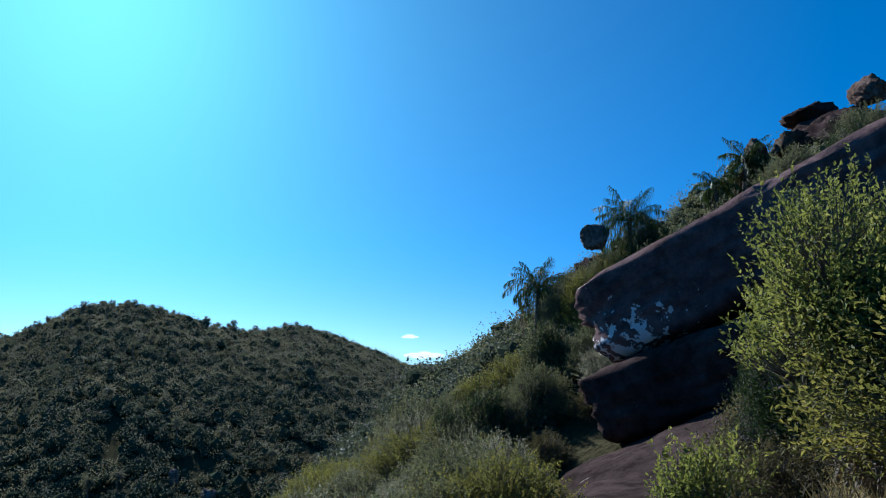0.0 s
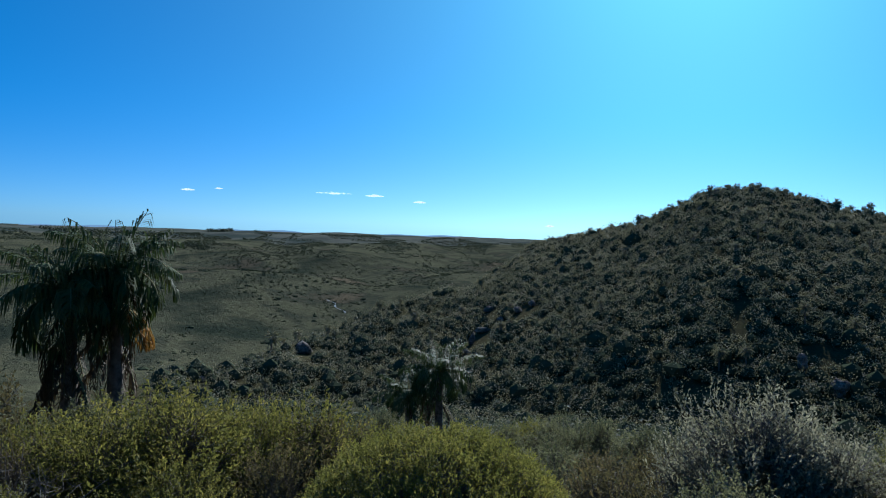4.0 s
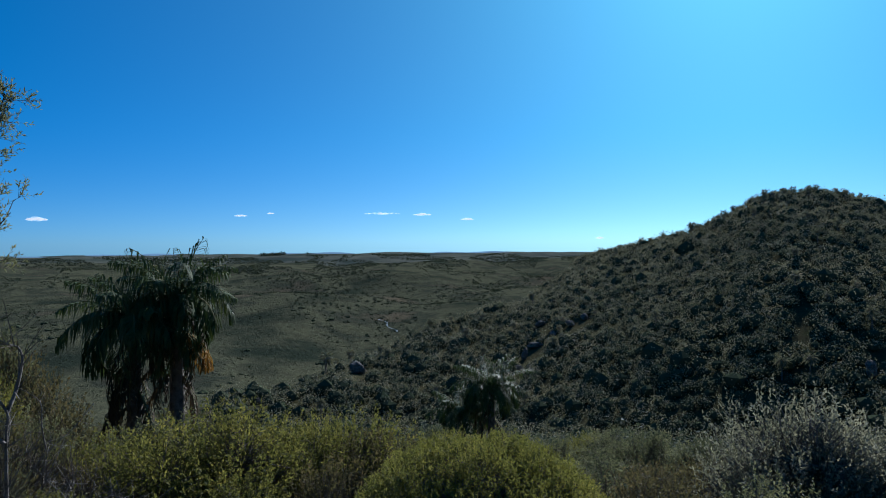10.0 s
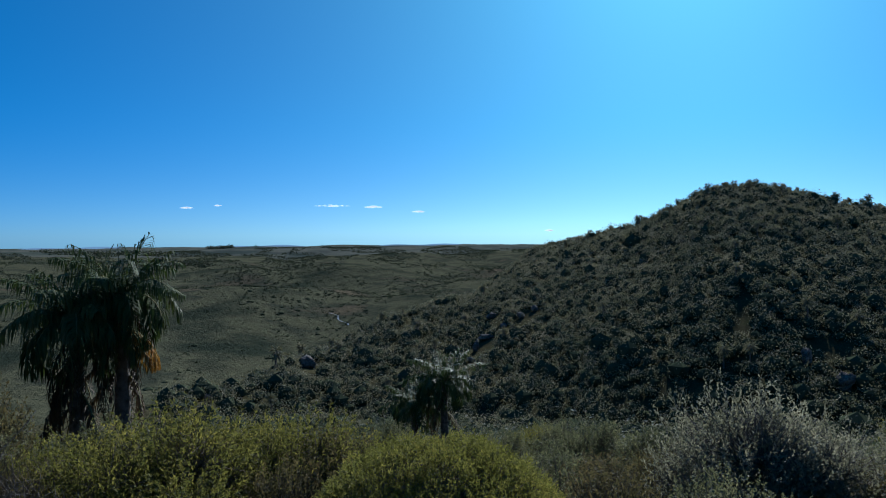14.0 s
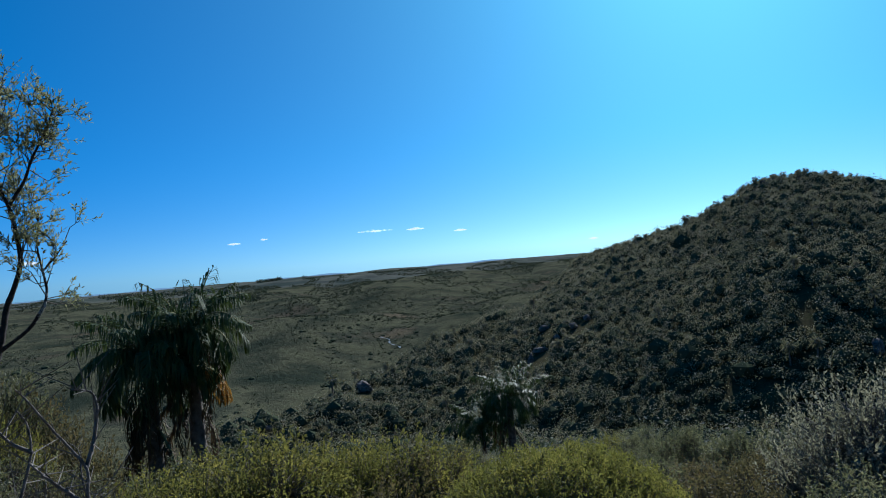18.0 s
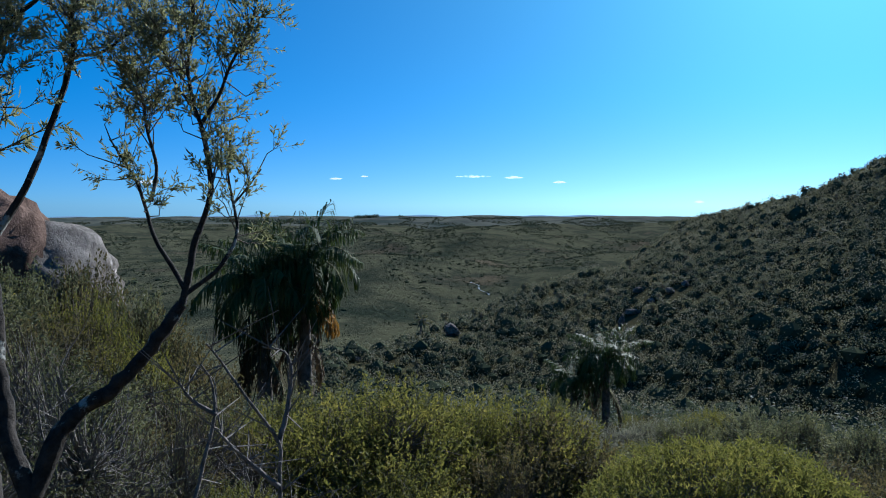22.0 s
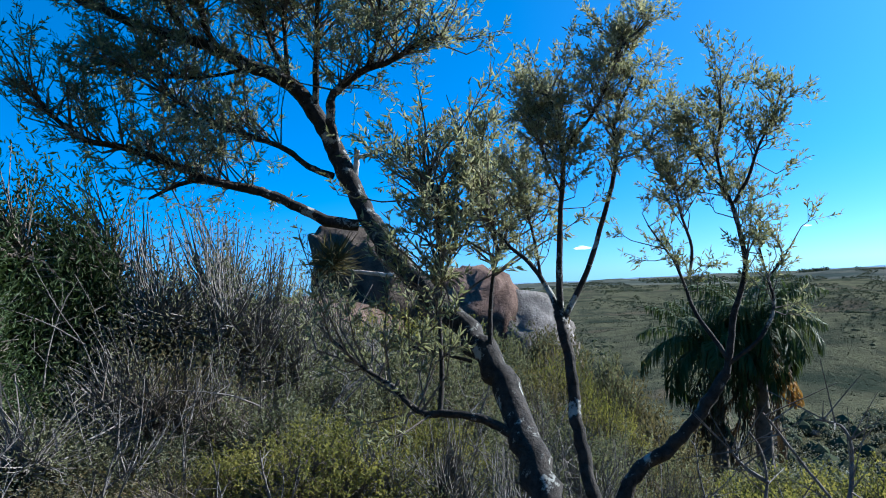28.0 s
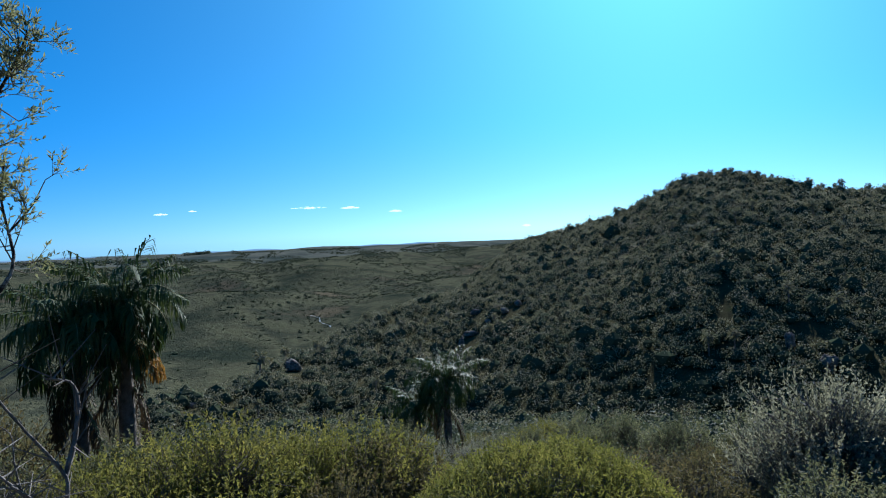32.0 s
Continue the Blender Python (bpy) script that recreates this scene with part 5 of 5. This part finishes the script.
dead_shrub("bare grey dead shrub with forking twigs",
           [[(-2.58, 1.75, -0.2), (-2.6, 1.77, 0.4), (-2.62, 1.78, 0.82), (-2.64, 1.79, 1.01), (-2.65, 1.81, 1.1), (-2.69, 1.78, 1.17), (-2.74, 1.74, 1.26), (-2.8, 1.7, 1.37), (-2.81, 1.67, 1.41)],
            [(-2.66, 1.81, 1.1), (-2.67, 1.86, 1.2), (-2.69, 1.9, 1.3), (-2.72, 1.9, 1.36), (-2.78, 1.86, 1.37)],
            [(-2.63, 1.78, 0.98), (-2.69, 1.73, 1.05), (-2.73, 1.69, 1.11), (-2.75, 1.66, 1.16)],
            [(-2.8, 1.55, -0.2), (-2.85, 1.6, 0.4), (-2.88, 1.64, 0.82), (-2.91, 1.73, 1.02), (-2.91, 1.78, 1.15), (-2.94, 1.79, 1.26), (-2.97, 1.77, 1.31)],
            [(-2.91, 1.78, 1.15), (-2.97, 1.73, 1.2), (-3, 1.71, 1.26)]], 201)


def bare_stems(x, y, tall, seed):
    """A leafless shrub: stems that fan out, wander and fork."""
    rng = np.random.default_rng(seed)
    z = height((x, y)) - 0.1
    stems = []
    for _ in range(int(rng.integers(4, 7))):
        d = np.array([rng.normal(0, 0.35), rng.normal(0, 0.35), 1.0])
        q = np.array([x + rng.normal(0, 0.06), y + rng.normal(0, 0.06), z])
        pts = [tuple(q)]
        step = tall * rng.uniform(0.7, 1.0) / 6
        for _ in range(6):
            d = d + rng.normal(0, 0.22, 3) * np.array([1, 1, 0.4])
            q = q + d / np.linalg.norm(d) * step
            pts.append(tuple(q))
        stems.append(pts)
        i = int(rng.integers(2, 5))
        fork = [pts[i]]
        d2 = np.array([rng.normal(0, 0.8), rng.normal(0, 0.8), 0.8])
        for _ in range(3):
            d2 = d2 + rng.normal(0, 0.25, 3)
            fork.append(tuple(np.array(fork[-1]) + d2 / np.linalg.norm(d2) * step * 0.8))
        stems.append(fork)
    return dead_shrub("leafless shrub of thin pale grey stems", stems, seed)


for i, (az_, r_, tall) in enumerate(((-95, 6.2, 1.6), (-91, 7.4, 2.4), (-88, 6.6, 1.8), (-85, 8.0, 2.4), (-82, 7.2, 2.0), (-79, 8.2, 2.3), (-76, 6.4, 1.6), (-74, 8.6, 2.0), (-71, 6.2, 1.5), (-69, 7.4, 1.8),
                                     (-65, 6.4, 1.6), (-62, 5.4, 1.4), (-58, 6.8, 1.8), (-55, 5.2, 1.3), (-52, 6.6, 1.5), (-98, 5.2, 1.4), (-86, 5.0, 1.2), (-67, 5.0, 1.2))):
    bare_stems(*at_az(az_, r_), tall, 400 + i)
# a grey tuft growing on the broken branch
tuft = Bag()
tk = np.random.default_rng(9)
al = unit(260, tk) + np.array([0, 0, 0.35])
al /= np.linalg.norm(al, axis=1, keepdims=True)
tuft.add(*leaves(np.array([-5.54, 0.99, 2.00]) + tk.normal(0, 0.03, (260, 3)), al, np.full(260, 0.2), np.full(260, 0.012), tk))
tagged(tuft.link("air_plant", M_LEAF_BROWN), "spiky brown air plant perched on a broken branch", "plant")
# shrubs before the rock dome
big = bush("tall_shrub", "tall bushy shrub with lime-green leaves and dark bare stems", 3.1, 2.85, 1700, 13, 0.06, 0.03, M_LEAF_LIME, M_TWIG, 81, 0.4, 0.5, 0.36, "", 0.22, 0.9)
stand(big, 6.95, 4.85)
stand(bush("low_shrub", "straggling shrub with lime-green leaves below the tall one", 1.1, 1.75, 220, 12, 0.055, 0.028, M_LEAF_LIME, M_TWIG, 91, 0.35, 0.3, 0.62, "", 0.2, 1.0), 5.15, 5.35)
for x, y, s, sz in ((7.2, 4.4, 1.0, 1.6), (6.6, 4.6, 0.9, 1.2), (7.5, 5.2, 1.0, 1.7), (5.9, 4.7, 0.6, 0.6)):
    plant(bare, x, y, s, x * 7, sz)
fill(48, 62, 8.5, 22, 22, (1, 3, 0, 4, 1, 1), 0.5, 0.95)

# ---- far details ----
for i, (az_, el_, w_, h_) in enumerate(VALLEY_ROCKS):
    q = ray_ground(az_, el_ - 0.2)
    boulder("valley_boulder", "pale granite boulder among the hillside scrub", q + Vector((0, 0, h_ * 0.5)), (w_ * 0.62, w_ * 0.5, h_ * 0.7), M_ROCK_PALE, 40 + i, 1.6, 0.4, i * 0.9, tilt=0.3 * math.sin(i), cuts=16)


def stream():
    """A narrow stream on the valley floor."""
    q = np.linspace(0, 1, 30)
    az_ = -29.7 - 1.4 * q + 0.15 * np.sin(q * 11)
    r_ = 392 + 40 * q
    a = np.radians(az_)
    x, y = r_ * np.sin(a), r_ * np.cos(a)
    w_ = 0.15 + 0.6 * np.sin(q * 15) ** 2
    z = np.maximum(terrain(x - w_, y), terrain(x + w_, y)) + 0.3
    v = np.concatenate([np.stack([x - w_, y, z], -1), np.stack([x + w_, y, z], -1)])
    i = np.arange(29)
    return tagged(mesh_obj("stream_water", v, np.stack([i, i + 30, i + 31, i + 1], -1), M_WATER), "narrow glinting stream winding through the pasture", "water", kind="structure")


stream()
kb = np.random.default_rng(23)


def belt(az0, az1, r0, r1, count, size, name, label):
    p, az, r = scatter(az0, az1, r0, r1, count, kb, lambda az, r, z: r > 0)
    rad = kb.uniform(0.7, 1.3, len(p)) * size
    return tagged(clump_mesh(name, p, rad, 12, kb, M_LEAF_FAR, M_CORE, np.full(len(p), size * 0.5), None, 0.8), label, "trees", kind="stuff")


belt(-40.5, -38.7, 1780, 1830, 40, 9, "far_grove", "dark eucalyptus grove on the far plain")
belt(-36.9, -36.6, 1800, 1820, 4, 6, "far_grove", "few dark trees on the far plain")
belt(-44.5, -40.5, 900, 1000, 90, 5, "far_woodland", "dark belt of woodland on the far plain")
belt(-32, -27.5, 1500, 1620, 110, 6, "far_woodland", "dark belt of woodland on the far plain")
belt(-52, -44, 1300, 1500, 150, 7, "far_woodland", "dark belt of woodland on the far plain")
belt(-24, -14, 700, 800, 70, 3.5, "far_woodland", "dark line of shrubs on the far rise")


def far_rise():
    """The rise beyond the plain, at the edge of sight; its haze is painted as a pale blue glow."""
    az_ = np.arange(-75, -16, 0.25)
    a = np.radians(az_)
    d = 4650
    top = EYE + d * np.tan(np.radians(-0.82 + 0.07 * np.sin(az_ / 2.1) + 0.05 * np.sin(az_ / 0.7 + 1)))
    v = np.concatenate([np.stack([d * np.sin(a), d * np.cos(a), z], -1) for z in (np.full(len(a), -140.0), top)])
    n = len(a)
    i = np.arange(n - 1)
    return tagged(mesh_obj("backdrop", v, np.stack([i, i + 1, i + n + 1, i + n], -1), M_HAZE_GLOW), "distant rise on the horizon with its haze painted as pale blue glow", "hills", kind="structure")


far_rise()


def cloud(az_, el_, wide, tall, seed):
    rng = np.random.default_rng(seed)
    d = 4300
    c = pol(az_, d, EYE + d * math.tan(radians(el_)))
    wv, hv = d * radians(wide) / 2, d * radians(tall) / 2
    bag = Bag()
    v, f = ICO2
    n = 46
    for i in range(n):
        u = rng.uniform(-1, 1)
        s = hv * rng.uniform(0.25, 0.6) * (1.1 - 0.6 * abs(u))
        o = np.array([math.cos(radians(az_)) * u * wv, -math.sin(radians(az_)) * u * wv, rng.uniform(-0.2, 0.5) * hv * (1 - abs(u))])
        bag.add(v * s * np.array([1.8, 1.8, 0.8]) + np.array(c) + o, f)
    return tagged(bag.link("cloud", M_CLOUD, None, True), "small white fair-weather cloud low over the horizon", "cloud", kind="structure")


for i, q in enumerate(((-30.9, 2.4, 2.8, 0.35), (-27.6, 2.3, 1.4, 0.4), (-23.9, 1.9, 1.0, 0.35), (-42.1, 2.2, 1.0, 0.3), (-39.8, 2.4, 0.5, 0.25), (23.5, 1.4, 1.2, 0.6), (24.6, -0.1, 3.2, 1.1), (-56.2, 1.8, 1.2, 0.6), (-13.2, 0.3, 0.6, 0.3))):
    cloud(*q, 300 + i)
